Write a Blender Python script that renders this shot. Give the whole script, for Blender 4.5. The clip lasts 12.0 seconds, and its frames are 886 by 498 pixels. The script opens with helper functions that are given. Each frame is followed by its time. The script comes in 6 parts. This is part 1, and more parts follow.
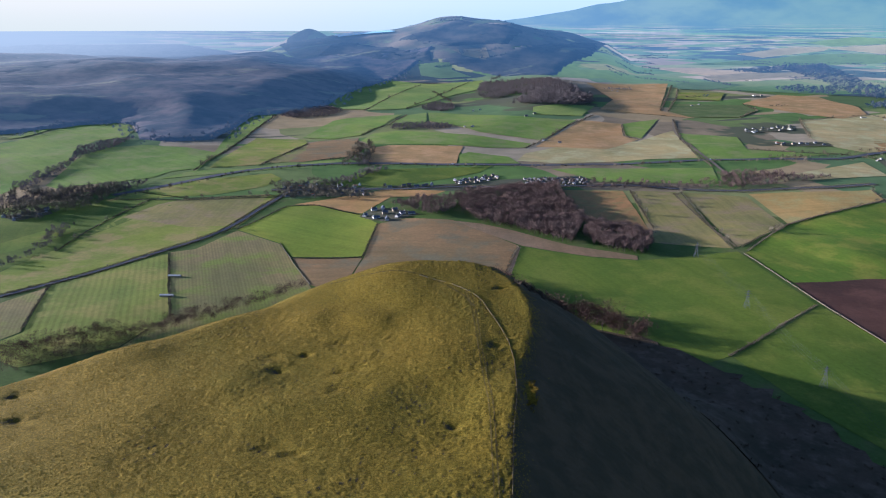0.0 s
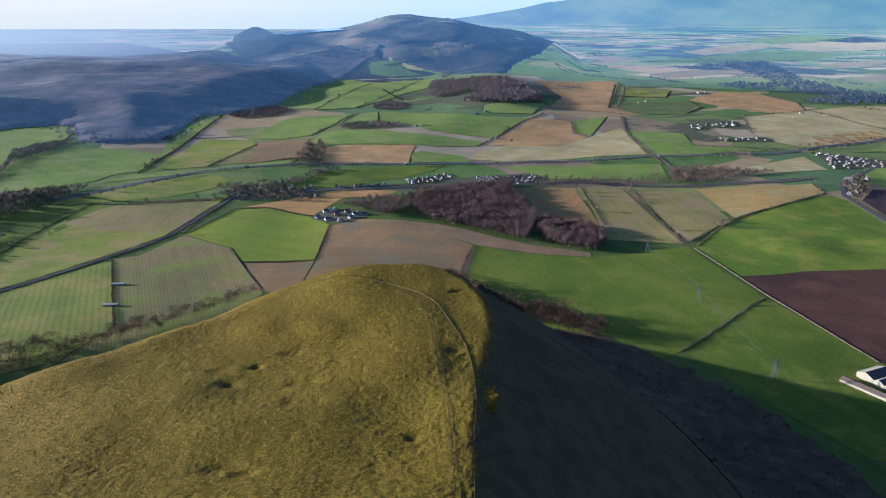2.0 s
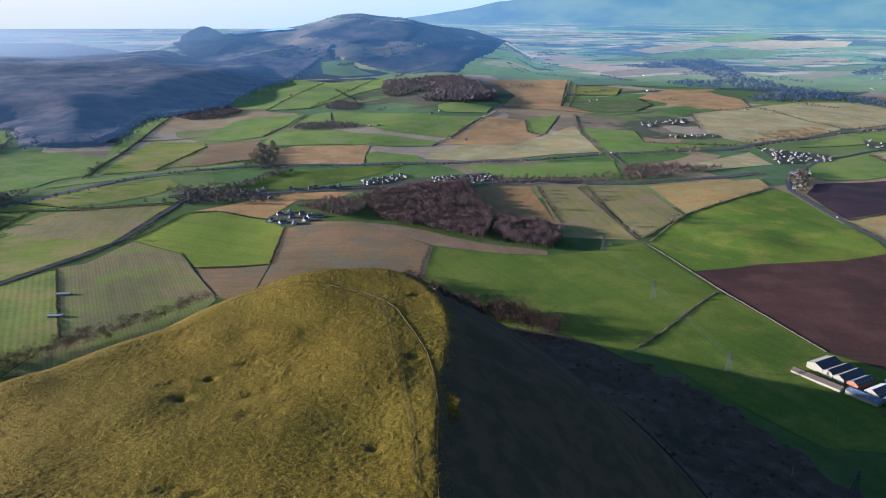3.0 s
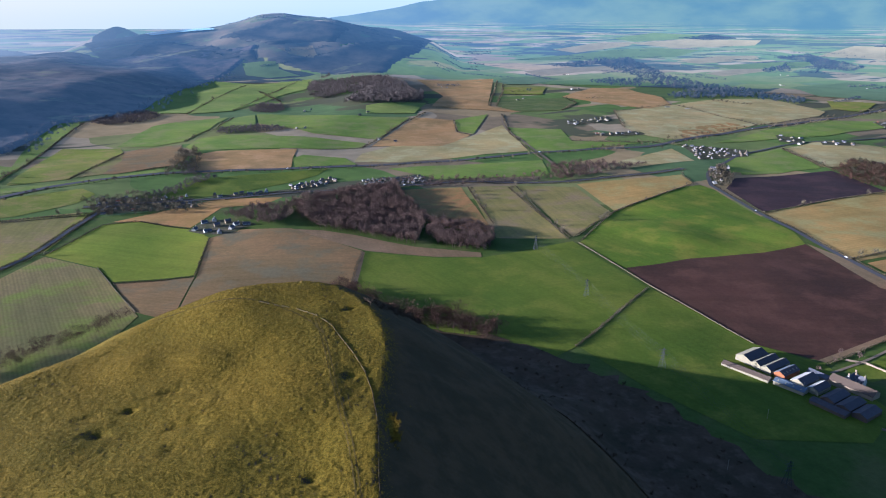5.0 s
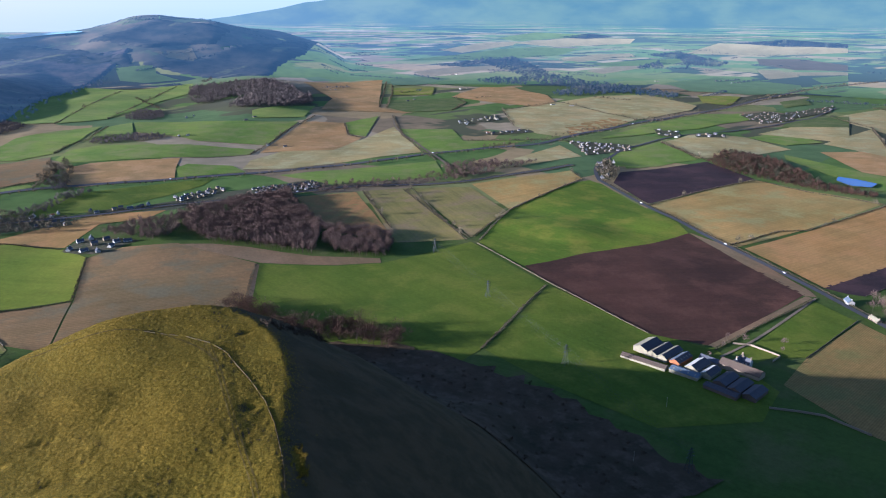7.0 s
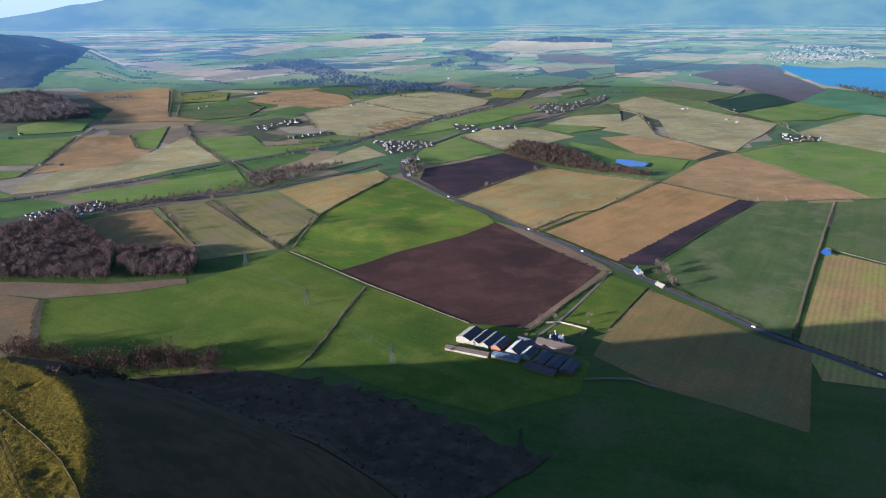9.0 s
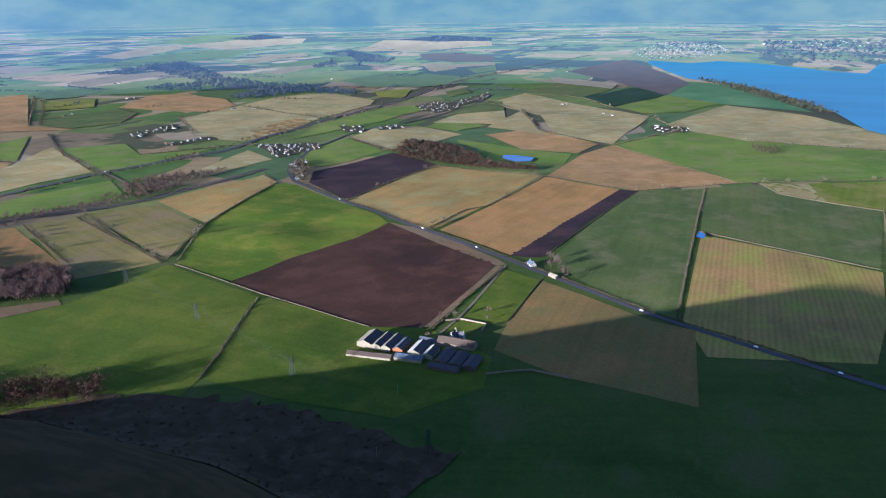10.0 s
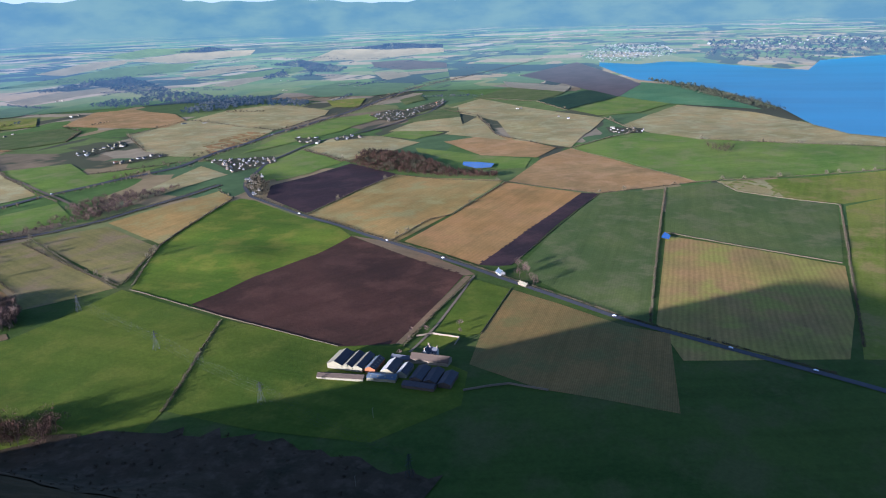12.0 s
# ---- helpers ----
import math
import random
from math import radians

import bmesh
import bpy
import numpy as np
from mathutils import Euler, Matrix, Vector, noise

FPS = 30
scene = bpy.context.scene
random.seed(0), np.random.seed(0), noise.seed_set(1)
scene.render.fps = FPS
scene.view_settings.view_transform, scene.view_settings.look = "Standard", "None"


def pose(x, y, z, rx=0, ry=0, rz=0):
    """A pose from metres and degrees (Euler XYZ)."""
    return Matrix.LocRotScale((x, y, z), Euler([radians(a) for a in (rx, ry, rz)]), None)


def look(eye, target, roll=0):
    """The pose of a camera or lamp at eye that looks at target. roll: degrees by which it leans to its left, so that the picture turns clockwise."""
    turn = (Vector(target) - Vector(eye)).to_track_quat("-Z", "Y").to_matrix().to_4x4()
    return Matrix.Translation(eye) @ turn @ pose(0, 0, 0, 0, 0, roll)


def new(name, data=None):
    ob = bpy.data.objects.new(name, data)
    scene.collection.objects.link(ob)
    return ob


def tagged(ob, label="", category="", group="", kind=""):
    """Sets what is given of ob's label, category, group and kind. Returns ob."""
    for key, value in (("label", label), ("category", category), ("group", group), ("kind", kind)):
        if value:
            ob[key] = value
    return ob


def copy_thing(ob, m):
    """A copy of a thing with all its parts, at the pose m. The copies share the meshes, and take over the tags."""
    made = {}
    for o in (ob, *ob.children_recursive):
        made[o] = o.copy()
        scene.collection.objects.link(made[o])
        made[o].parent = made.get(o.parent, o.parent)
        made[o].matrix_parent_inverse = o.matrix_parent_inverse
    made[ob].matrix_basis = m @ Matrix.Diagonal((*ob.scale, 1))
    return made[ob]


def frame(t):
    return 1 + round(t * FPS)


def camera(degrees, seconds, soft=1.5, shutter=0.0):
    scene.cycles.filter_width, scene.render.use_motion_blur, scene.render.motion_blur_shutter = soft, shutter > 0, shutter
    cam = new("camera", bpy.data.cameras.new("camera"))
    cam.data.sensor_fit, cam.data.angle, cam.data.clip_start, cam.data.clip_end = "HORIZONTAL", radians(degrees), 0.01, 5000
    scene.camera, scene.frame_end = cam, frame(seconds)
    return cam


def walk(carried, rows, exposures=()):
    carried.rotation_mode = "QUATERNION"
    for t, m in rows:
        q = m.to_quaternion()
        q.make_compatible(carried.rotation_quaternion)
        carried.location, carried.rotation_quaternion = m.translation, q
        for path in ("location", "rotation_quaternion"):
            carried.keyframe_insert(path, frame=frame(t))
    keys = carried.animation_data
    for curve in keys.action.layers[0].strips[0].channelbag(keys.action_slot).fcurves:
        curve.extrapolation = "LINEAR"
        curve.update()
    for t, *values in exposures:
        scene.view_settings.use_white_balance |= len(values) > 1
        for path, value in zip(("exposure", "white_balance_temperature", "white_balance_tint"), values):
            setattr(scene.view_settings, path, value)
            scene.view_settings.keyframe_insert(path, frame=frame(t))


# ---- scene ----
cam = camera(64.55, 12.0, soft=1.1)
# seconds, x, y, z, heading, tilt, lean to the right
PATH = [
    (0, 0.00, -0.00, 306.49, 0.00, -18.52, -0.44),
    (0.5, -0.15, 2.00, 306.21, -0.36, -18.55, -0.47),
    (1, -0.22, 4.21, 306.15, -1.06, -18.56, -0.46),
    (1.5, -0.02, 6.25, 306.45, -1.92, -18.60, -0.48),
    (2, -0.23, 8.58, 306.85, -3.97, -18.63, -0.53),
    (2.5, -0.48, 11.36, 307.07, -5.92, -18.66, -0.53),
    (3, -0.49, 14.37, 307.17, -7.70, -18.66, -0.53),
    (5, 0.27, 28.24, 308.67, -13.55, -18.64, -0.56),
    (5.5, 0.59, 31.74, 309.05, -15.74, -18.62, -0.49),
    (6, 1.38, 35.61, 309.69, -17.95, -18.60, -0.43),
    (6.5, 2.03, 39.18, 310.40, -20.08, -18.58, -0.42),
    (8.5, 5.91, 50.69, 309.85, -32.62, -18.44, 0.11),
    (9, 7.06, 52.82, 309.55, -38.27, -18.46, 0.30),
    (9.5, 8.14, 55.53, 309.08, -44.97, -18.51, 0.49),
    (10, 9.07, 59.58, 308.69, -47.46, -18.54, 0.58),
    (10.5, 11.26, 65.21, 308.82, -47.61, -18.61, 0.46),
    (10.7, 12.50, 67.80, 309.20, -47.66, -18.70, 0.33),
    (10.8, 13.10, 69.10, 309.40, -46.76, -17.82, 2.10),
    (11, 14.80, 72.58, 309.90, -46.81, -17.90, 1.96),
    (11.5, 16.79, 77.21, 309.88, -49.45, -18.04, 1.95),
    (12, 17.48, 80.18, 309.30, -51.01, -18.09, 1.92),
]
STOPS, KELVIN, TINT = 2.26, 4990, 23
walk(cam, [(t, pose(x, y, z, 90 + tilt, 0, yaw) @ pose(0, 0, 0, 0, 0, -lean)) for t, x, y, z, yaw, tilt, lean in PATH],
     [(0.0, STOPS, KELVIN, TINT), (12.0, STOPS, KELVIN, TINT)])

# ---- world and sun ----
SUN_HEADING, SUN_HEIGHT = -78.0, 9.8        # degrees clockwise from +y, degrees above the horizon
world = bpy.data.worlds.new("sky")
scene.world = world
world.use_nodes = True
wn = world.node_tree.nodes
sky = wn.new("ShaderNodeTexSky")
sky.sky_type, sky.sun_disc = "NISHITA", False
sky.sun_elevation, sky.sun_rotation = radians(SUN_HEIGHT), radians(SUN_HEADING % 360)
sky.altitude, sky.air_density, sky.dust_density, sky.ozone_density = 400, 1.0, 1.0, 2.0
wn["Background"].inputs["Strength"].default_value = 0.057
world.node_tree.links.new(sky.outputs["Color"], wn["Background"].inputs["Color"])
sun_data = bpy.data.lights.new("sun", "SUN")
sun_data.energy, sun_data.angle, sun_data.color = 4.1, radians(0.6), (1.0, 0.88, 0.70)
sun = new("sun", sun_data)
_h, _e = radians(SUN_HEADING), radians(SUN_HEIGHT)
sun.matrix_world = look((3000 * math.sin(_h) * math.cos(_e), 3000 * math.cos(_h) * math.cos(_e), 3000 * math.sin(_e)), (0, 0, 0))


# ---- the middle of the path and the reach of the land ----
EYE_X, EYE_Y, EYE_Z = 8.0, 45.0, 308.0
NEAR_D, RIM = 3300.0, 4850.0
SPAN = RIM - NEAR_D


# ---- materials ----
def mat(name, rough=0.9):
    m = bpy.data.materials.new(name)
    m.use_nodes = True
    n, l = m.node_tree.nodes, m.node_tree.links
    b = n["Principled BSDF"]
    b.inputs["Roughness"].default_value = rough
    b.inputs["Specular IOR Level"].default_value = 0.06
    return m, n, l, b


def rgba(c):
    return (c[0], c[1], c[2], 1.0)


def mixer(n, l, fac, a, b, how="MIX"):
    x = n.new("ShaderNodeMix")
    x.data_type, x.blend_type = "RGBA", how
    for sock, val in ((x.inputs["Factor"], fac), (x.inputs["A"], a), (x.inputs["B"], b)):
        if isinstance(val, bpy.types.NodeSocket):
            l.new(val, sock)
        elif isinstance(val, (int, float)):
            sock.default_value = val
        else:
            sock.default_value = rgba(val)
    return x.outputs["Result"]


def ramp(n, l, src, lo, hi, smooth=True):
    r = n.new("ShaderNodeMapRange")
    r.interpolation_type = "SMOOTHSTEP" if smooth else "LINEAR"
    l.new(src, r.inputs["Value"])
    r.inputs["From Min"].default_value, r.inputs["From Max"].default_value = lo, hi
    return r.outputs["Result"]


def noise_tex(n, l, vec, scale, detail=3.0, rough=0.55):
    t = n.new("ShaderNodeTexNoise")
    l.new(vec, t.inputs["Vector"])
    t.inputs["Scale"].default_value, t.inputs["Detail"].default_value, t.inputs["Roughness"].default_value = scale, detail, rough
    return t.outputs["Fac"]


def turned(n, l, vec, degrees, scale=(1, 1, 1)):
    m = n.new("ShaderNodeMapping")
    l.new(vec, m.inputs["Vector"])
    m.vector_type = "TEXTURE"
    m.inputs["Rotation"].default_value = (0, 0, radians(degrees))
    m.inputs["Scale"].default_value = tuple(1.0 / s for s in scale)
    return m.outputs["Vector"]


def position(n):
    return n.new("ShaderNodeNewGeometry").outputs["Position"]


def bump(n, l, b, height, strength, distance):
    u = n.new("ShaderNodeBump")
    u.inputs["Strength"].default_value, u.inputs["Distance"].default_value = strength, distance
    l.new(height, u.inputs["Height"])
    l.new(u.outputs["Normal"], b.inputs["Normal"])


def field_mat(name, c1, c2, heading=0.0, rows=0.0, row_amount=0.0, tint=None, patch=0.02):
    """Field surface: two colours in drifts, drill rows or furrows along a heading, and a patchy tint."""
    m, n, l, b = mat(name)
    p = position(n)
    big = noise_tex(n, l, p, patch * 0.35, 4.0)
    fine = noise_tex(n, l, p, 0.25, 4.0, 0.7)
    col = mixer(n, l, ramp(n, l, big, 0.35, 0.68), c1, c2)
    streak = noise_tex(n, l, turned(n, l, p, heading, (1.0, 0.03, 1.0)), 0.09, 3.0, 0.6)
    wide = noise_tex(n, l, p, 0.0065, 5.0, 0.6)
    col = mixer(n, l, ramp(n, l, wide, 0.32, 0.70), mixer(n, l, 1.0, col, (0.80, 0.86, 0.84), "MULTIPLY"), mixer(n, l, 1.0, col, (1.16, 1.08, 1.06), "MULTIPLY"))
    mottle = noise_tex(n, l, p, 0.045, 6.0, 0.7)
    col = mixer(n, l, ramp(n, l, mottle, 0.30, 0.72), mixer(n, l, 1.0, col, (0.88, 0.90, 0.89), "MULTIPLY"), col)
    dark = mixer(n, l, 1.0, col, (0.87, 0.89, 0.86), "MULTIPLY")
    col = mixer(n, l, ramp(n, l, streak, 0.42, 0.66), col, dark)
    if tint:
        col = mixer(n, l, ramp(n, l, noise_tex(n, l, p, patch * 0.9, 6.0, 0.62), 0.46, 0.66), col, tint)
    height = fine
    if rows:
        w = n.new("ShaderNodeTexWave")
        w.inputs["Scale"].default_value, w.inputs["Distortion"].default_value, w.inputs["Detail"].default_value = rows, 1.2, 2.0
        l.new(turned(n, l, p, heading), w.inputs["Vector"])
        deep = mixer(n, l, 1.0, col, (0.45, 0.45, 0.42), "MULTIPLY")
        k = n.new("ShaderNodeMath")
        k.operation = "MULTIPLY"
        k.inputs[1].default_value = row_amount
        l.new(ramp(n, l, w.outputs["Fac"], 0.3, 0.8), k.inputs[0])
        col = mixer(n, l, k.outputs[0], col, deep)
    col = mixer(n, l, ramp(n, l, fine, 0.3, 0.75), mixer(n, l, 1.0, col, (0.8, 0.8, 0.8), "MULTIPLY"), col)
    l.new(col, b.inputs["Base Color"])
    bump(n, l, b, height, 0.5, 0.6)
    return m


def plain(name, colour, rough=0.85, vary=0.25, scale=0.6, metallic=0.0):
    """Plain surface with soft stains and a different tone for each object."""
    m, n, l, b = mat(name, rough)
    b.inputs["Metallic"].default_value = metallic
    info = n.new("ShaderNodeObjectInfo")
    dark = tuple(c * (1 - vary) for c in colour)
    col = mixer(n, l, noise_tex(n, l, position(n), scale, 4.0), dark, colour)
    col = mixer(n, l, info.outputs["Random"], col, mixer(n, l, 1.0, col, (1 - vary * 0.6,) * 3, "MULTIPLY"))
    l.new(col, b.inputs["Base Color"])
    return m


def islands(name, c1, c2, rough=0.95):
    """Foliage and twigs: each clump takes its own tone between two colours."""
    m, n, l, b = mat(name, rough)
    geo = n.new("ShaderNodeNewGeometry")
    info = n.new("ShaderNodeObjectInfo")
    col = mixer(n, l, geo.outputs["Random Per Island"], c1, c2)
    col = mixer(n, l, info.outputs["Random"], col, mixer(n, l, 1.0, col, (0.7, 0.68, 0.66), "MULTIPLY"))
    l.new(col, b.inputs["Base Color"])
    return m


LUSH = field_mat("lush_pasture", (0.070, 0.104, 0.011), (0.092, 0.120, 0.013), 20, 0, 0, (0.100, 0.118, 0.015))
LIME = field_mat("bright_pasture", (0.140, 0.178, 0.016), (0.172, 0.184, 0.022), 60)
MOSS = field_mat("pale_pasture", (0.135, 0.165, 0.018), (0.170, 0.175, 0.030), 100, 0, 0, (0.20, 0.16, 0.05))
OLIVE = field_mat("winter_crop", (0.080, 0.108, 0.030), (0.098, 0.120, 0.035), -70, 0.1, 0.10, (0.112, 0.118, 0.046))
TEAL = field_mat("young_crop", (0.075, 0.165, 0.075), (0.095, 0.180, 0.080), 30)
DARKGREEN = field_mat("plantation_floor", (0.020, 0.050, 0.028), (0.030, 0.060, 0.030), 140, 0.06, 0.5)
DARK = field_mat("ploughed_earth", (0.054, 0.028, 0.020), (0.070, 0.035, 0.024), 75, 0.25, 0.3, (0.086, 0.042, 0.028))
BROWN = field_mat("brown_stubble", (0.178, 0.114, 0.050), (0.212, 0.136, 0.060), 85, 0.07, 0.22, (0.13, 0.11, 0.06))
PINK = field_mat("red_stubble", (0.300, 0.170, 0.054), (0.335, 0.196, 0.070), -80, 0.05, 0.12, (0.33, 0.18, 0.065))
STRAW = field_mat("straw_stubble", (0.285, 0.188, 0.058), (0.318, 0.212, 0.072), -81, 0.05, 0.12, (0.26, 0.22, 0.08))
TAN = field_mat("tan_verge", (0.170, 0.110, 0.060), (0.200, 0.140, 0.080), 0)
TANOLIVE = field_mat("olive_stubble", (0.172, 0.150, 0.044), (0.200, 0.165, 0.056), 0, 0.04, 0.06, (0.19, 0.14, 0.07))
ORANGE = field_mat("rough_bracken", (0.300, 0.152, 0.058), (0.235, 0.145, 0.052), 150, 0, 0, (0.165, 0.128, 0.042), 0.06)
STUBBLEA = field_mat("grazed_stubble", (0.232, 0.148, 0.050), (0.190, 0.132, 0.046), -70, 0.16, 0.26, (0.145, 0.126, 0.040))
STUBBLEL = field_mat("drilled_stubble", (0.170, 0.150, 0.050), (0.200, 0.150, 0.065), 20, 0.08, 0.22, (0.14, 0.16, 0.03))
STRIPE = field_mat("striped_crop", (0.270, 0.220, 0.055), (0.330, 0.200, 0.080), -70, 0.05, 0.24, (0.26, 0.235, 0.05))
STRIPEL = field_mat("striped_grass", (0.170, 0.185, 0.030), (0.140, 0.165, 0.030), 20, 0.045, 0.26, (0.19, 0.17, 0.04))
# paler copies of the near pasture and stubble colours, with haze painted in
HAZED_GREEN = field_mat("hazed_green_pasture", (0.118, 0.178, 0.028), (0.152, 0.194, 0.036), 50, 0, 0, (0.15, 0.165, 0.05))
HAZED_LIME = field_mat("hazed_lime_pasture", (0.150, 0.205, 0.042), (0.180, 0.215, 0.054), 50)
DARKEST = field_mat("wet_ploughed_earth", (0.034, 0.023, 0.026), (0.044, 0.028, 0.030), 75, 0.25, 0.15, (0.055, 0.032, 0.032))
HAZED_STRAW = field_mat("hazed_straw", (0.285, 0.225, 0.092), (0.325, 0.255, 0.115), 60, 0, 0, (0.30, 0.27, 0.13))
HAZED_PINK = field_mat("hazed_red_stubble", (0.295, 0.176, 0.068), (0.322, 0.198, 0.080), 60, 0, 0, (0.34, 0.205, 0.088))
EARTH = field_mat("rough_ground", (0.050, 0.082, 0.015), (0.060, 0.090, 0.017), 40, 0, 0, (0.070, 0.080, 0.024))
MEADOW = field_mat("sunny_pasture", (0.088, 0.138, 0.012), (0.118, 0.150, 0.016), 20, 0, 0, (0.15, 0.152, 0.02))


def maths(n, l, how, a, b=0.0):
    k = n.new("ShaderNodeMath")
    k.operation = how
    for sock, val in zip(k.inputs, (a, b)):
        if isinstance(val, bpy.types.NodeSocket):
            l.new(val, sock)
        else:
            sock.default_value = val
    return k.outputs[0]


def wide_place(n, l, rim=False):
    """Place on the wide plain, with the drawn-in distance spread out again."""
    v = n.new("ShaderNodeVectorMath")
    v.operation = "SUBTRACT"
    l.new(position(n), v.inputs[0])
    v.inputs[1].default_value = (EYE_X, EYE_Y, 0)
    flat = n.new("ShaderNodeVectorMath")
    flat.operation = "MULTIPLY"
    l.new(v.outputs[0], flat.inputs[0])
    flat.inputs[1].default_value = (1, 1, 0)
    # the rim's pattern is projected from the eye point, to fit the camera's view
    if rim:
        sep = n.new("ShaderNodeSeparateXYZ")
        l.new(v.outputs[0], sep.inputs[0])
        k = maths(n, l, "DIVIDE", EYE_Z, maths(n, l, "MAXIMUM", maths(n, l, "SUBTRACT", EYE_Z, sep.outputs["Z"]), 12.0))
    else:
        size = n.new("ShaderNodeVectorMath")
        size.operation = "LENGTH"
        l.new(flat.outputs[0], size.inputs[0])
        r = maths(n, l, "MAXIMUM", size.outputs["Value"], NEAR_D)
        left = maths(n, l, "MAXIMUM", maths(n, l, "DIVIDE", maths(n, l, "SUBTRACT", RIM, r), SPAN), 0.0005)
        far = maths(n, l, "SUBTRACT", NEAR_D, maths(n, l, "MULTIPLY", maths(n, l, "LOGARITHM", left, math.e), SPAN))
        k = maths(n, l, "DIVIDE", far, r)
    out = n.new("ShaderNodeVectorMath")
    out.operation = "SCALE"
    l.new(flat.outputs[0], out.inputs[0])
    l.new(k, out.inputs["Scale"])
    return out.outputs[0]


def patchwork_mat(name="patchwork_farmland", far=False, size=0.0026, glow=(0.006, 0.088), rim=False):
    """Far farmland: small fields of many colours, with dark hedges and woods between them; with far set, haze is
    painted as glow.
    """
    m, n, l, b = mat(name)
    place = wide_place(n, l, rim)
    p = turned(n, l, place, 25, (1.0, 1.15, 1.0))
    w = n.new("ShaderNodeTexNoise")
    w.inputs["Scale"].default_value = 0.002
    l.new(p, w.inputs["Vector"])
    bent = n.new("ShaderNodeMix")
    bent.data_type = "VECTOR"
    bent.inputs["Factor"].default_value = 0.12
    v1 = n.new("ShaderNodeVectorMath")
    v1.operation = "MULTIPLY_ADD"
    v1.inputs[1].default_value, v1.inputs[2].default_value = (300, 300, 0), (-150, -150, 0)
    l.new(w.outputs["Color"], v1.inputs[0])
    v2 = n.new("ShaderNodeVectorMath")
    l.new(p, v2.inputs[0]), l.new(v1.outputs[0], v2.inputs[1])
    vor = n.new("ShaderNodeTexVoronoi")
    vor.distance = "CHEBYCHEV"
    vor.inputs["Scale"].default_value, vor.inputs["Randomness"].default_value = size, 0.85
    l.new(v2.outputs[0], vor.inputs["Vector"])
    sep = n.new("ShaderNodeSeparateColor")
    l.new(vor.outputs["Color"], sep.inputs[0])
    cr = n.new("ShaderNodeValToRGB")
    cr.color_ramp.interpolation = "CONSTANT"
    stops = ((0.0, (0.072, 0.116, 0.026)), (0.24, (0.22, 0.16, 0.08)), (0.36, (0.100, 0.128, 0.036)), (0.5, (0.14, 0.145, 0.05)),
             (0.62, (0.070, 0.110, 0.042)), (0.74, (0.24, 0.19, 0.12)), (0.84, (0.02, 0.03, 0.025) if far else (0.06, 0.09, 0.03)), (0.92, (0.16, 0.12, 0.07)))
    el = cr.color_ramp.elements
    while len(el) < len(stops):
        el.new(0.5)
    for e, (at, c) in zip(el, stops):
        e.position, e.color = at, rgba(c)
    l.new(sep.outputs[0], cr.inputs["Fac"])
    fine = noise_tex(n, l, position(n), 0.02, 5.0, 0.65)
    col = mixer(n, l, ramp(n, l, fine, 0.3, 0.7), mixer(n, l, 1.0, cr.outputs["Color"], (0.75, 0.78, 0.75), "MULTIPLY"), cr.outputs["Color"])
    wood = noise_tex(n, l, place, 0.22 * size, 6.0, 0.62)
    col = mixer(n, l, ramp(n, l, wood, 0.552, 0.565), col, (0.016, 0.022, 0.020) if far else (0.055, 0.058, 0.030))
    belt = noise_tex(n, l, turned(n, l, place, 20, (0.35, 1.6, 1.0)), 0.6 * size, 4.0, 0.6)
    col = mixer(n, l, ramp(n, l, belt, 0.582, 0.60), col, (0.022, 0.026, 0.020) if far else (0.050, 0.052, 0.030))
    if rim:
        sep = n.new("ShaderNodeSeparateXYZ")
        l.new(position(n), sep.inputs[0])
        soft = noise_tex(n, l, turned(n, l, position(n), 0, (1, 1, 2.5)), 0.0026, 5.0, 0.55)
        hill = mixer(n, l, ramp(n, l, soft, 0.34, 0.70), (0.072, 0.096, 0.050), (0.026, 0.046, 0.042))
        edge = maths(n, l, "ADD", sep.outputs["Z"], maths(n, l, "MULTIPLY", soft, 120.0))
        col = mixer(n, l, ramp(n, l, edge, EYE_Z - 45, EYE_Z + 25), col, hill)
    if far:
        add_haze_glow(n, l, b, col, RIM_HAZE_GLOW if rim else HAZE_GLOW, *glow, shine=0.48 if rim else 0.42)
    else:
        l.new(col, b.inputs["Base Color"])
    return m


PATCH = patchwork_mat()
BARK = plain("bark", (0.045, 0.035, 0.030), 0.95)
TWIGS = islands("bare_twigs", (0.086, 0.060, 0.050), (0.150, 0.106, 0.086))
TWIGS_RED = islands("russet_twigs", (0.042, 0.025, 0.018), (0.072, 0.043, 0.031))
NEEDLES = islands("dark_needles", (0.038, 0.046, 0.030), (0.062, 0.068, 0.042))
SPUR_TWIGS = islands("dark_bare_twigs", (0.088, 0.076, 0.072), (0.138, 0.116, 0.106))
HEDGE = islands("hedge_twigs", (0.078, 0.068, 0.044), (0.125, 0.105, 0.068))
GORSE = islands("gorse", (0.036, 0.028, 0.018), (0.080, 0.054, 0.036))
ASPHALT = plain("asphalt", (0.075, 0.075, 0.080), 0.9, 0.3, 0.2)
TRACK = plain("farm_track", (0.190, 0.150, 0.100), 0.95, 0.35, 0.3)
WHITE_WALL = plain("white_render", (0.36, 0.35, 0.32), 0.9, 0.15)
STONE_WALL = plain("sandstone", (0.25, 0.20, 0.14), 0.95, 0.3, 1.5)
SLATE = plain("slate", (0.085, 0.090, 0.105), 0.7, 0.3, 1.2)
PANTILE = plain("red_tiles", (0.30, 0.12, 0.07), 0.85, 0.25, 1.2)
SHEET_PALE = plain("pale_cement_sheet", (0.235, 0.215, 0.150), 0.8, 0.25, 0.35)
